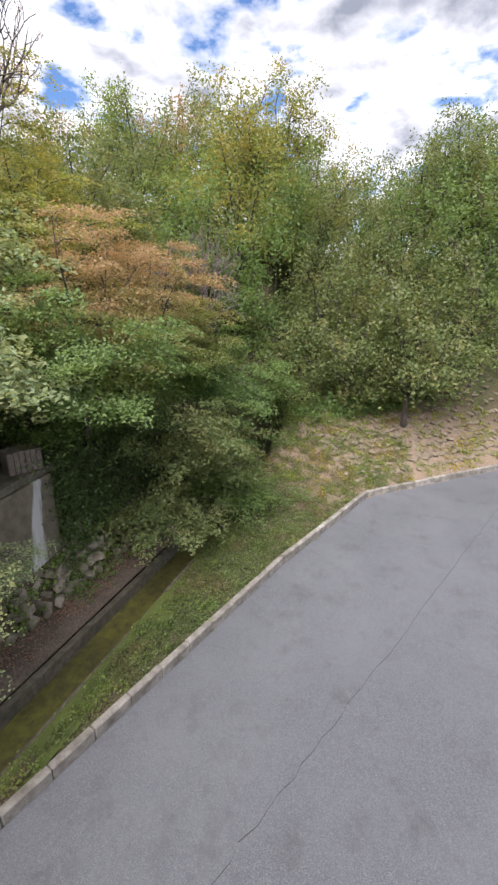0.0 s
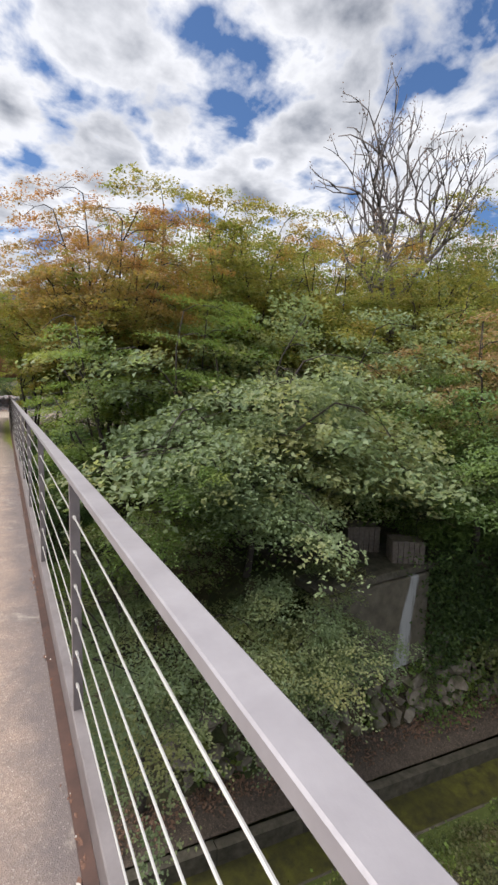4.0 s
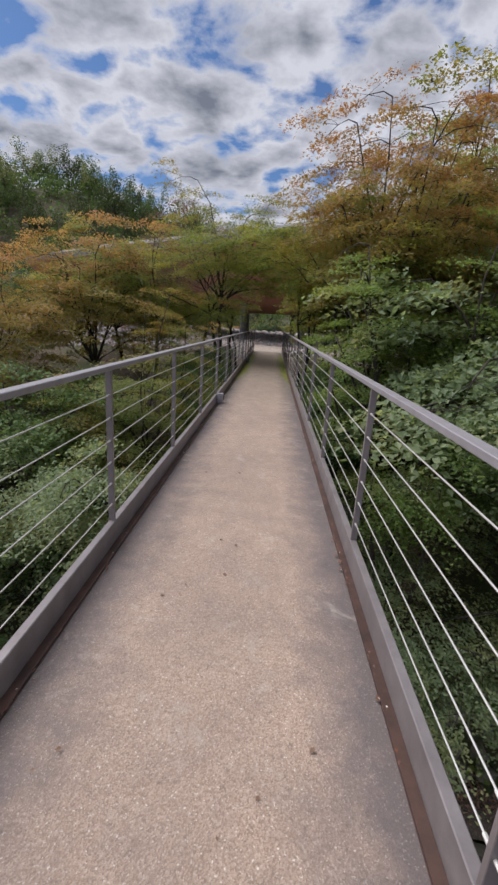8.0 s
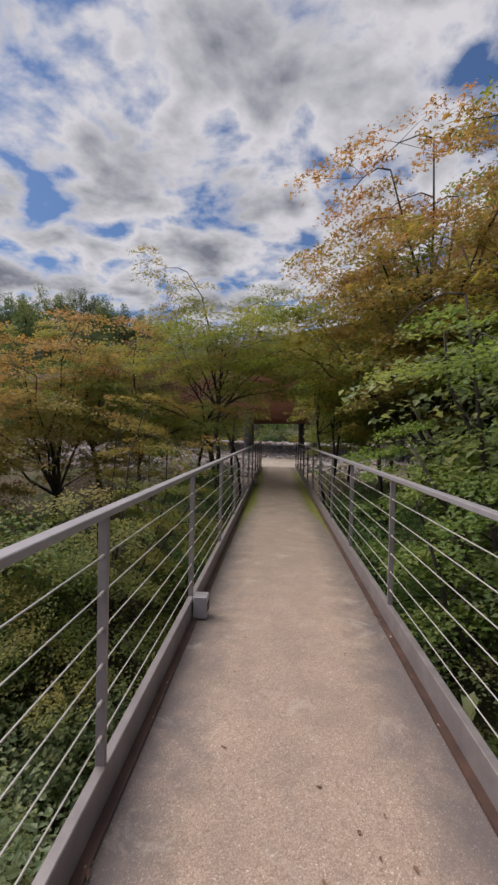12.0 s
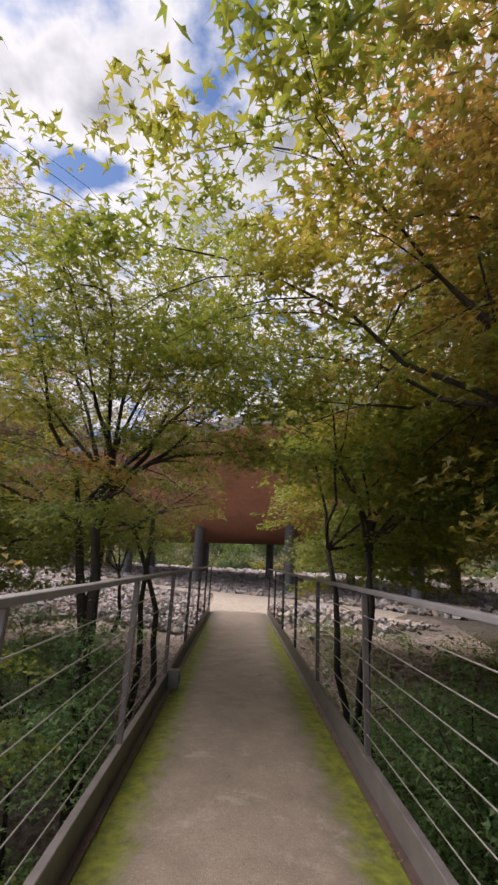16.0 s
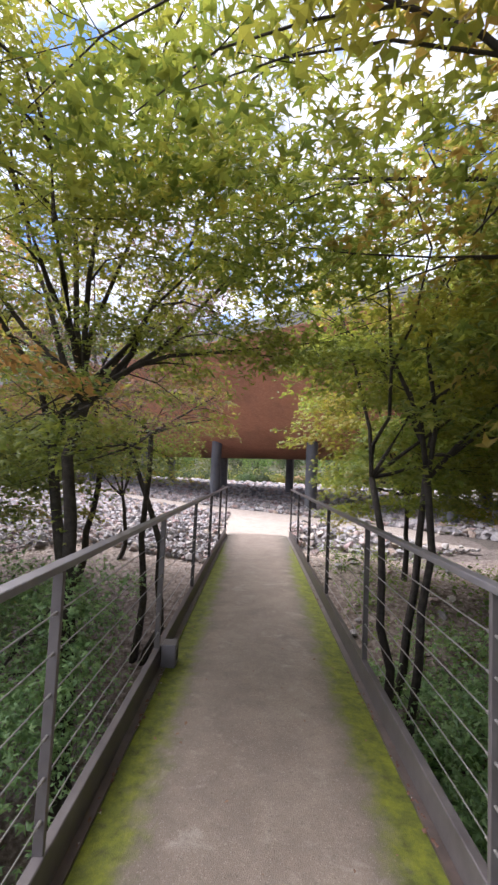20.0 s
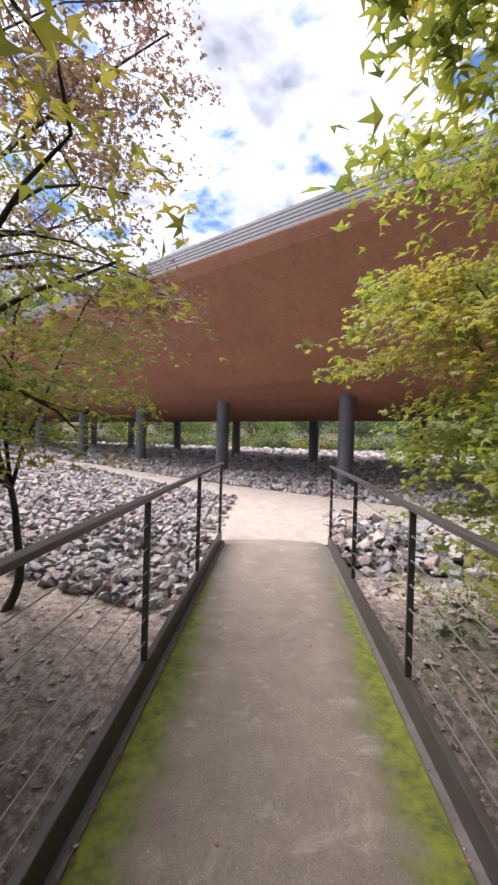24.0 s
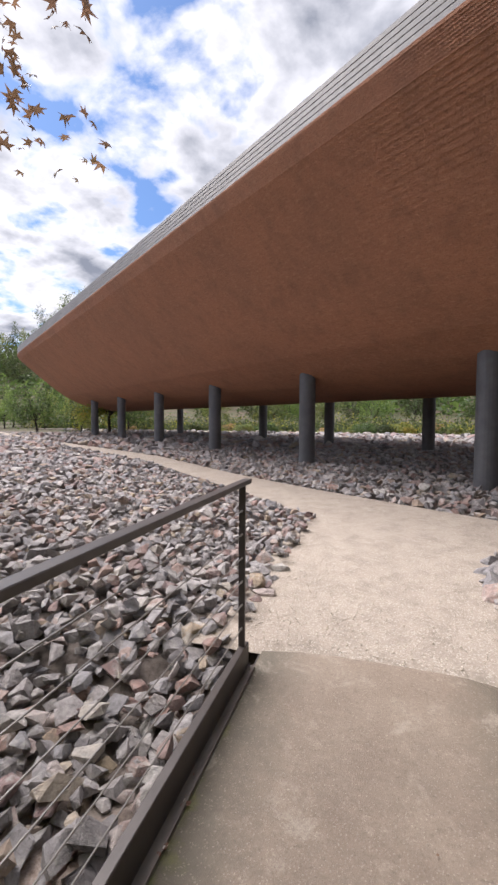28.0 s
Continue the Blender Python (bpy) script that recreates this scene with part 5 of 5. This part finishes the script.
def drain_bank(name, d0, d1, z0, bow, m, label):
    """A smooth strip of ground from a wall of the drain up to the bank."""
    us = np.linspace(0, 1, 5)
    vs, xs = [], np.arange(-12, 33.5, 0.5)
    for x in xs:
        cy = float(channel_y(np.array(x)))
        top_ = tz(x, cy + d1) + 0.035
        for u in us:
            vs.append((x, cy + d0 + (d1 - d0) * u, z0 + (top_ - z0) * u ** bow + 0.02 * math.sin(x * 2.7 + u * 5) * u * (1 - u) * 3))
    fs = [(i * 5 + j, (i + 1) * 5 + j, (i + 1) * 5 + j + 1, i * 5 + j + 1) for i in range(len(xs) - 1) for j in range(4)]
    ob = tagged(raw(name, vs, fs, m, smooth=True), label, "ground", kind="structure")
    return ob


M_litter = speckled("damp_leaf_litter", (0.045, 0.035, 0.028), (0.17, 0.13, 0.10), 16, 0.95, (70, 0.62, (0.26, 0.19, 0.13)), 0.7, 45, 0.9, 0.03)
drain_bank("ground_ledge", 0.19, 1.0, -7.80, 0.7, M_litter, "narrow ledge of brown leaf litter beside the drain")
drain_bank("ground_verge", -1.1, -2.2, -8.02, 1.0, M_grass, "mossy strip of verge along the drain")

# boulders of the rough stone wall
wall = tagged(empty("stone_retaining_wall", (8, -18, -6)), "rough dry-stone retaining wall with ferns and moss", "retaining wall")
W_INV = wall.matrix_basis.inverted()


def boulder_build(t, b, out):
    o = wpos(t)
    c = ramp(t, noise_of(t, o, 3.5, 5, 0.65), [(0.25, (0.07, 0.058, 0.045)), (0.5, (0.19, 0.16, 0.125)), (0.8, (0.34, 0.30, 0.245))])
    c = mixc(t, ramp(t, noise_of(t, o, 1.6, 4, 0.6), [(0.5, (0, 0, 0)), (0.65, (0.8, 0.8, 0.8))]), c, (0.06, 0.075, 0.02))
    t.links.new(c, b.inputs["Base Color"])
    b.inputs["Roughness"].default_value = 0.92
    bump(t, b, noise_of(t, o, 18, 5, 0.7), 0.6, 0.03)


M_boulder = mat("mossy_boulder", boulder_build)
BOULD = []
for vs, fs in SHAPES[:10]:
    me = bpy.data.meshes.new("boulder")
    me.from_pydata((vs * (1, 1.0, 1.4)).tolist(), [], fs.tolist())
    me.materials.append(M_boulder)
    BOULD.append(me)
for row in range(5):
    for x in np.arange(3.4, 16.5, 0.42):
        px = x + rk.uniform(-0.12, 0.12) + (row % 2) * 0.25
        ob = new("boulder", BOULD[rk.randint(10)])
        ob.parent = wall
        ob.matrix_parent_inverse = W_INV
        ob.location = (px, float(channel_y(np.array(px))) + 0.93 + row * 0.10 + rk.uniform(-0.05, 0.05), -7.0 + row * 0.38)
        ob.rotation_euler = (rk.uniform(-0.3, 0.3), rk.uniform(-0.3, 0.3), rk.uniform(0, 6))
        sc = rk.uniform(0.42, 0.7)
        ob.scale = (sc, sc * 0.8, sc)

# dam face with its wet white streak, the terrace and what stands on it
def dam_build(t, b, out):
    o = wpos(t)
    s = node(t, "ShaderNodeSeparateXYZ", {0: o})
    str_ = node(t, "ShaderNodeCombineXYZ", {0: s.outputs[0], 1: 0.0, 2: node(t, "ShaderNodeMath", {0: s.outputs[2], 1: 0.12}, operation="MULTIPLY").outputs[0]})
    n_ = noise_of(t, str_.outputs[0], 7, 4, 0.6)
    c = ramp(t, noise_of(t, o, 3, 5, 0.6), [(0.3, (0.07, 0.06, 0.045)), (0.7, (0.16, 0.14, 0.11))])
    fall = node(t, "ShaderNodeMath", {0: s.outputs[2], 1: 3.2}, operation="ADD").outputs[0]
    mid_ = node(t, "ShaderNodeMath", {0: fall, 1: 0.17, 2: 9.8}, operation="MULTIPLY_ADD").outputs[0]
    half = node(t, "ShaderNodeMath", {0: fall, 1: -0.06, 2: 0.2}, operation="MULTIPLY_ADD").outputs[0]
    band = node(t, "ShaderNodeMath", {0: s.outputs[0], 1: mid_}, operation="SUBTRACT").outputs[0]
    band = node(t, "ShaderNodeMath", {0: band}, operation="ABSOLUTE").outputs[0]
    band = node(t, "ShaderNodeMath", {0: band, 1: half}, operation="DIVIDE").outputs[0]
    band = node(t, "ShaderNodeMapRange", {"Value": band, "From Min": 0.5, "From Max": 1.7, "To Min": 0.16, "To Max": -0.35}).outputs[0]
    n_ = node(t, "ShaderNodeMath", {0: n_, 1: band}, operation="ADD").outputs[0]
    c = mixc(t, ramp(t, n_, [(0.47, (0, 0, 0)), (0.66, (0.8, 0.8, 0.8))]), c, (0.42, 0.43, 0.44))
    t.links.new(c, b.inputs["Base Color"])
    b.inputs["Roughness"].default_value = 0.45
    bump(t, b, n_, 0.3, 0.02)


M_dam = mat("lime_streaked_concrete", dam_build)
dam = tagged(link_mesh("spillway_wall", box(6.6, -17.3, -5.7, 10.4, -17.0, -3.2, 0.03), M_dam), "concrete spillway face with a white lime streak", "wall")
terr = tagged(link_mesh("terrace_slab", box(6.6, -17.22, -3.19, 11.6, -14.0, -2.98, 0.03), M_concd), "dark wet concrete terrace slab", "terrace", kind="structure")


def crate(x, y, z, rz, w, d, h):
    t_ = tagged(empty("slatted_box", (x, y, z), rz), "weathered grey slatted timber box on the terrace", "wooden box", "boxes on the terrace")
    n_ = int(w / 0.13)
    for s_ in (-1, 1):
        for i in range(n_):
            cx = -w / 2 + (i + 0.5) * w / n_
            part("slat", box(cx - w / n_ * 0.44, s_ * d / 2 - 0.012, 0, cx + w / n_ * 0.44, s_ * d / 2 + 0.012, h * (0.96 + 0.04 * math.sin(i * 7.1)), 0.003), M_wood, t_)
        m2 = int(d / 0.13)
        for i in range(m2):
            cy = -d / 2 + (i + 0.5) * d / m2
            part("slat", box(s_ * w / 2 - 0.012, cy - d / m2 * 0.44, 0, s_ * w / 2 + 0.012, cy + d / m2 * 0.44, h * 0.98, 0.003), M_wood, t_)
    part("lid_board", box(-w / 2 - 0.02, -d / 2 + 0.03, h - 0.05, w / 2 + 0.02, d / 2 - 0.03, h - 0.02, 0.004), M_wood, t_)
    return t_


crate(10.0, -16.75, -2.98, -32, 0.85, 0.6, 0.62)
crate(9.55, -15.5, -2.98, -30, 0.9, 0.7, 0.75)


# facing stones of the slope beyond the turn
facing = tagged(empty("stone_faced_slope", (24, -28, -6.6)), "sloping stone-faced embankment in dry brown grass", "embankment")
S_INV = facing.matrix_basis.inverted()
M_face = speckled("brown_facing_stone", (0.105, 0.085, 0.06), (0.27, 0.225, 0.165), 6, 0.95, None, 0.5, 20, 1.2, 0.03)
FACE = []
for vs, fs in SHAPES[10:18]:
    me = bpy.data.meshes.new("facing_stone")
    me.from_pydata((vs * (1, 1, 0.8)).tolist(), [], fs.tolist())
    me.materials.append(M_face)
    FACE.append(me)
for i in range(36):
    for j in range(9):
        u = i * 0.46
        v = 1.1 + j * 0.52
        x, y = 20.25 + u * 0.6 + v * 0.8 + rk.uniform(-0.1, 0.1), -26.75 - u * 0.8 + v * 0.6 + rk.uniform(-0.1, 0.1)
        ob = new("facing_stone", FACE[rk.randint(8)])
        ob.parent = facing
        ob.matrix_parent_inverse = S_INV
        ob.location = (x, y, tz(x, y) + 0.02)
        ob.rotation_euler = (rk.uniform(-0.2, 0.2), rk.uniform(-0.2, 0.2), rk.uniform(0, 6))
        sc = rk.uniform(0.46, 0.62)
        ob.scale = (sc, sc, sc)

# ---- undergrowth, grass ----
def tufts(name, pts, leaf, per, spread, material, label, upright=0.3):
    r = np.random.RandomState(len(pts))
    P = np.repeat(np.array(pts), per, axis=0)
    n = len(P)
    q = r.normal(size=(n, 3)) * spread
    q[:, 2] = np.abs(q[:, 2]) * 0.9
    nr = r.normal(size=(n, 3)) * 0.6
    nr[:, 2] += upright + 0.5
    vs, fs = leaf_mesh(P + q, nr, leaf * r.uniform(0.6, 1.4, n), 1, r)
    return tagged(raw(name, vs, fs, material), label, "undergrowth", kind="stuff")


ru = np.random.RandomState(77)


def cloud(n, x0, x1, y0, y1, keep):
    out = []
    while len(out) < n:
        x, y = ru.uniform(x0, x1), ru.uniform(y0, y1)
        if keep(x, y):
            out.append((x, y, tz(x, y)))
    return out


clear_of = lambda x, y: y > float(channel_y(np.array(x))) + 1.7 and y < -3.2 and not (6.4 < x < 11.8 and y < -13.8) and not (abs(x) < 1.6 and tz(x, y) > -2.2)
tufts("undergrowth", cloud(480, 1.6, 22, -18, -3, clear_of), 0.10, 40, 0.34, L_deep, "dark green leafy undergrowth on the ravine floor")
west_of = lambda x, y: y > float(channel_y(np.array(x))) + 0.5 and not (abs(x) < 1.6 and tz(x, y) > -2.2) and y < -3.6
tufts("west_undergrowth", cloud(150, -24, -1.8, -15, -4.6, west_of), 0.10, 40, 0.36, L_dark, "green leafy undergrowth on the bank below the footbridge")
fern_pts = []
for _ in range(60):
    x = ru.uniform(3.4, 14)
    k_ = ru.rand()
    fern_pts.append((x, float(channel_y(np.array(x))) + 0.85 + k_ * 0.45, -7.2 + k_ * 2.0))
tufts("wall_ferns", fern_pts, 0.13, 26, 0.13, L_green, "small ferns growing between the wall stones")
tufts("ground_ivy", cloud(700, 10.3, 24, -20.5, -15.2, lambda x, y: 0.72 < y - float(channel_y(np.array(x))) < 3.2 and not (x < 11.6 and y > -17.0)), 0.10, 60, 0.3, L_deep, "dark ivy hanging over the terrace wall")
slope_top = lambda x, y: 5.6 < (x - 20.25) * 0.8 + (y + 26.75) * 0.6 < 8.6
tufts("slope_shrubs", cloud(240, 20, 40, -42, -18, slope_top), 0.16, 60, 0.42, L_deep, "low leafy shrubs at the foot of the hillside trees")
tufts("hillside_scrub", cloud(800, 24, 46, -46, 4, lambda x, y: tz(x, y) > -5.2 and y > -25 - (x - 24) * 1.25), 0.3, 30, 0.8, L_deep, "dense dark scrub under the hillside trees")
verge = lambda x, y: float(kerb_y(np.array(x))) + 0.25 < y < float(channel_y(np.array(x))) - 1.22
tufts("verge_grass", cloud(1800, -4, 26, -29, -16, verge), 0.065, 36, 0.12, L_verge, "short grass and weeds on the roadside verge", -0.4)
tufts("verge_weeds", cloud(160, -4, 24, -28, -16, verge), 0.075, 45, 0.16, L_green, "leafy green weeds on the roadside verge", -0.2)
tufts("dry_grass", cloud(420, 19, 32, -36, -20, lambda x, y: tz(x, y) > -7.3 and tz(x, y) < -4.6 and y > float(kerb_y(np.array(x))) + 0.3), 0.10, 30, 0.14, L_yellow, "yellowing grass on the embankment", -0.4)
litter = lambda x, y: 0.45 < y - float(channel_y(np.array(x))) < 1.0
tufts("drain_litter", cloud(500, 2, 22, -21, -15, litter), 0.07, 16, 0.12, M_dead, "brown leaf litter along the drain", 1.0)
tufts("bank_weeds", cloud(90, 1.3, 6, -4.5, -1.0, lambda x, y: True), 0.05, 50, 0.14, L_green, "low green weeds on the sandy bank")
tufts("bank_shrubs", cloud(150, 1.5, 5.5, -10, -4.2, lambda x, y: True), 0.07, 110, 0.3, L_blue, "green leafy shrubs beside the footbridge")
tufts("garden_hedges", cloud(900, -46, 40, 43, 53, lambda x, y: True), 0.2, 50, 0.75, L_hedge, "dense green shrubs in the far garden")
tufts("garden_bushes", cloud(160, -46, 40, 42, 52, lambda x, y: True), 0.2, 55, 0.8, L_olive, "yellowing bushes in the far garden")
face_pts = []
for _ in range(330):
    x = ru.uniform(10.3, 17)
    face_pts.append((x, float(channel_y(np.array(x))) + 1.15, ru.uniform(-6.2, -2.9)))
tufts("wall_ivy", face_pts, 0.10, 60, 0.22, L_dark, "dark ivy covering the terrace wall")
far = cloud(1900, -190, 110, 90, 215, lambda x, y: True)
tufts("far_woods", far, 1.15, 34, 2.1, L_dark, "distant wooded hill")

# the garden seen beneath the hall
def round_shrub(x, y, rad, leaves):
    r = np.random.RandomState(int(abs(x * 31 + y * 17)))
    n = 900
    v = r.normal(size=(n, 3))
    v /= np.linalg.norm(v, axis=1, keepdims=True)
    v[:, 2] = np.abs(v[:, 2])
    q = v * (r.uniform(0.75, 1.05, n) * (1 + 0.12 * np.sin(v[:, 0] * 5 + v[:, 1] * 4)))[:, None] * (rad, rad, rad * 0.72)
    vs, fs = leaf_mesh(q, v + r.normal(size=(n, 3)) * 0.5, rad * 0.16 * r.uniform(0.7, 1.3, n), 1, r)
    t_ = tagged(empty("round_shrub", (x, y, tz(x, y))), "clipped round green shrub in the far garden", "shrub", "garden shrubs")
    raw("foliage", vs, fs, leaves, t_)
    wv, wf = merge([tube([(0, 0, -0.1), (math.cos(a_) * rad * 0.5, math.sin(a_) * rad * 0.5, rad * 0.5)], [0.05, 0.02], 5) for a_ in (0, 1.6, 3.2, 4.7)])
    raw("stem", wv, wf, M_bark, t_)


for k in range(34):
    round_shrub(-34 + k * 2.05 + ru.uniform(-0.7, 0.7), 41 + ru.uniform(-3.5, 5) - 0.12 * (k - 17), ru.uniform(0.6, 1.5), (L_hill, L_dark, L_hedge, L_olive, L_rust)[k % 5])
edging = tagged(empty("garden_stone_edging", (0, 36.5, tz(0, 36.5))), "row of pale rounded stones edging the far garden", "stone edging")
E_INV = edging.matrix_basis.inverted()
for k in range(120):
    x = -34 + k * 0.56
    y = 36.4 - 0.05 * x + ru.uniform(-0.12, 0.12)
    ob = new("edging_stone", ROCK_ME[ru.randint(28)])
    ob.parent = edging
    ob.matrix_parent_inverse = E_INV
    ob.location = (x, y, tz(x, y) + 0.1)
    ob.rotation_euler = (0, 0, ru.uniform(0, 6))
    ob.scale = [ru.uniform(0.5, 0.85)] * 3
gp = strip("garden_path", [(x, 40.2 - 0.05 * x + 0.4 * math.sin(x * 0.2)) for x in range(-40, 41, 4)], [(x, 37.4 - 0.05 * x) for x in range(-40, 41, 4)], M_sand, lambda p: tz(*p) + 0.05, lambda p: tz(*p) + 0.05)
tagged(gp, "pale sandy path in the far garden", "path", kind="structure")

# pebbles on the apron and sand at the bridge end
M_pebble = speckled("cream_gravel", (0.40, 0.345, 0.28), (0.72, 0.66, 0.57), 45, 0.9, None, 0.3)
V, F, o = [], [], 0
for _ in range(2200):
    px, py = ru.uniform(-1.0, 1.0), ru.uniform(0.3, 3.2)
    if ru.rand() > (0.75 if abs(px + 0.1) < 0.5 else 1.0) * (1.3 - py * 0.35):
        continue
    vs, fs = SHAPES[ru.randint(28)]
    sc = ru.uniform(0.006, 0.016)
    V.append(vs @ rock_rot(ru).T * sc + (px, py, 0.016 + 0.02 * min(max(py - 0.29, 0), 2)))
    F.append(fs + o)
    o += len(vs)
tagged(raw("pebbles", np.concatenate(V), np.concatenate(F), M_pebble), "pale pebbles scattered over the gravel apron", "pebbles", kind="stuff")
# clods, chips and roots on the bare bank
M_clod = speckled("crumbly_soil", (0.26, 0.205, 0.175), (0.56, 0.475, 0.42), 9, 0.95, None, 0.6, 40, 2.5, 0.02)
V, F, o = [], [], 0
while len(V) < 5200:
    px, py = ru.uniform(-6.5, 5.5), ru.uniform(-7.0, -0.9)
    if abs(px + 0.08) < 1.0:
        continue
    vs, fs = SHAPES[ru.randint(28)]
    sc = ru.uniform(0.015, 0.055) * (2.4 if ru.rand() < 0.06 else 1) * (1.3 if px > 0 else 1)
    V.append(vs @ rock_rot(ru).T * sc * (1, 1, 0.7) + (px, py, tz(px, py) + 0.004))
    F.append(fs + o)
    o += len(vs)
tagged(raw("bank_clods", np.concatenate(V), np.concatenate(F), M_clod), "small clods and stone chips on the sandy bank", "clods", kind="stuff")
n = 2600
c_ = np.stack([ru.uniform(-6.5, 5.5, n), ru.uniform(-8.0, -0.9, n), np.zeros(n)], 1)
c_ = c_[np.abs(c_[:, 0] + 0.08) > 1.0]
c_[:, 2] = [tz(a_, b_) + 0.015 for a_, b_, _ in c_]
nr = ru.normal(size=c_.shape) * 0.35
nr[:, 2] += 1
vs, fs = leaf_mesh(c_, nr, ru.uniform(0.018, 0.045, len(c_)), 1, ru)
tagged(raw("leaf_litter", vs, fs, M_dead), "dry brown leaf litter on the sandy bank", "leaves", kind="stuff")
# fallen leaves and crumbs on the deck
r9 = np.random.RandomState(9)
n = 170
c_ = np.stack([r9.uniform(-0.75, 0.6, n), r9.uniform(-26, -0.5, n), np.full(n, 0.014)], 1)
nr = r9.normal(size=(n, 3)) * 0.25
nr[:, 2] += 1
vs, fs = leaf_mesh(c_, nr, r9.uniform(0.012, 0.03, n), 1, r9)
tagged(raw("fallen_leaves", vs, fs, M_dead), "few small fallen leaves on the bridge deck", "leaves", kind="stuff")
# flakes of rust and old sealant along the deck seams
V, F, o = [], [], 0
for _ in range(1500):
    sd = ru.randint(2)
    py = -27 + 26.5 * ru.rand()
    if math.sin(py * 2.3) + math.sin(py * 5.9 + sd) + ru.normal() * 0.7 < 0.1:
        continue
    px = XL + 0.05 + abs(ru.normal()) * 0.018 if sd else XR - 0.05 - abs(ru.normal()) * 0.018
    vs, fs = SHAPES[ru.randint(28)]
    sc = ru.uniform(0.008, 0.03)
    V.append(vs @ rock_rot(ru).T * sc * (0.8, 1.5, 0.35) + (px, py, 0.006))
    F.append(fs + o)
    o += len(vs)
M_flake = speckled("rust_flakes", (0.09, 0.045, 0.03), (0.24, 0.13, 0.09), 60, 0.9, (35, 0.62, (0.45, 0.41, 0.37)), 0.5)
fl = tagged(raw("rust_flake_rest", np.concatenate(V), np.concatenate(F), M_flake, bridge), kind="stuff")
fl.matrix_parent_inverse = bridge.matrix_basis.inverted()
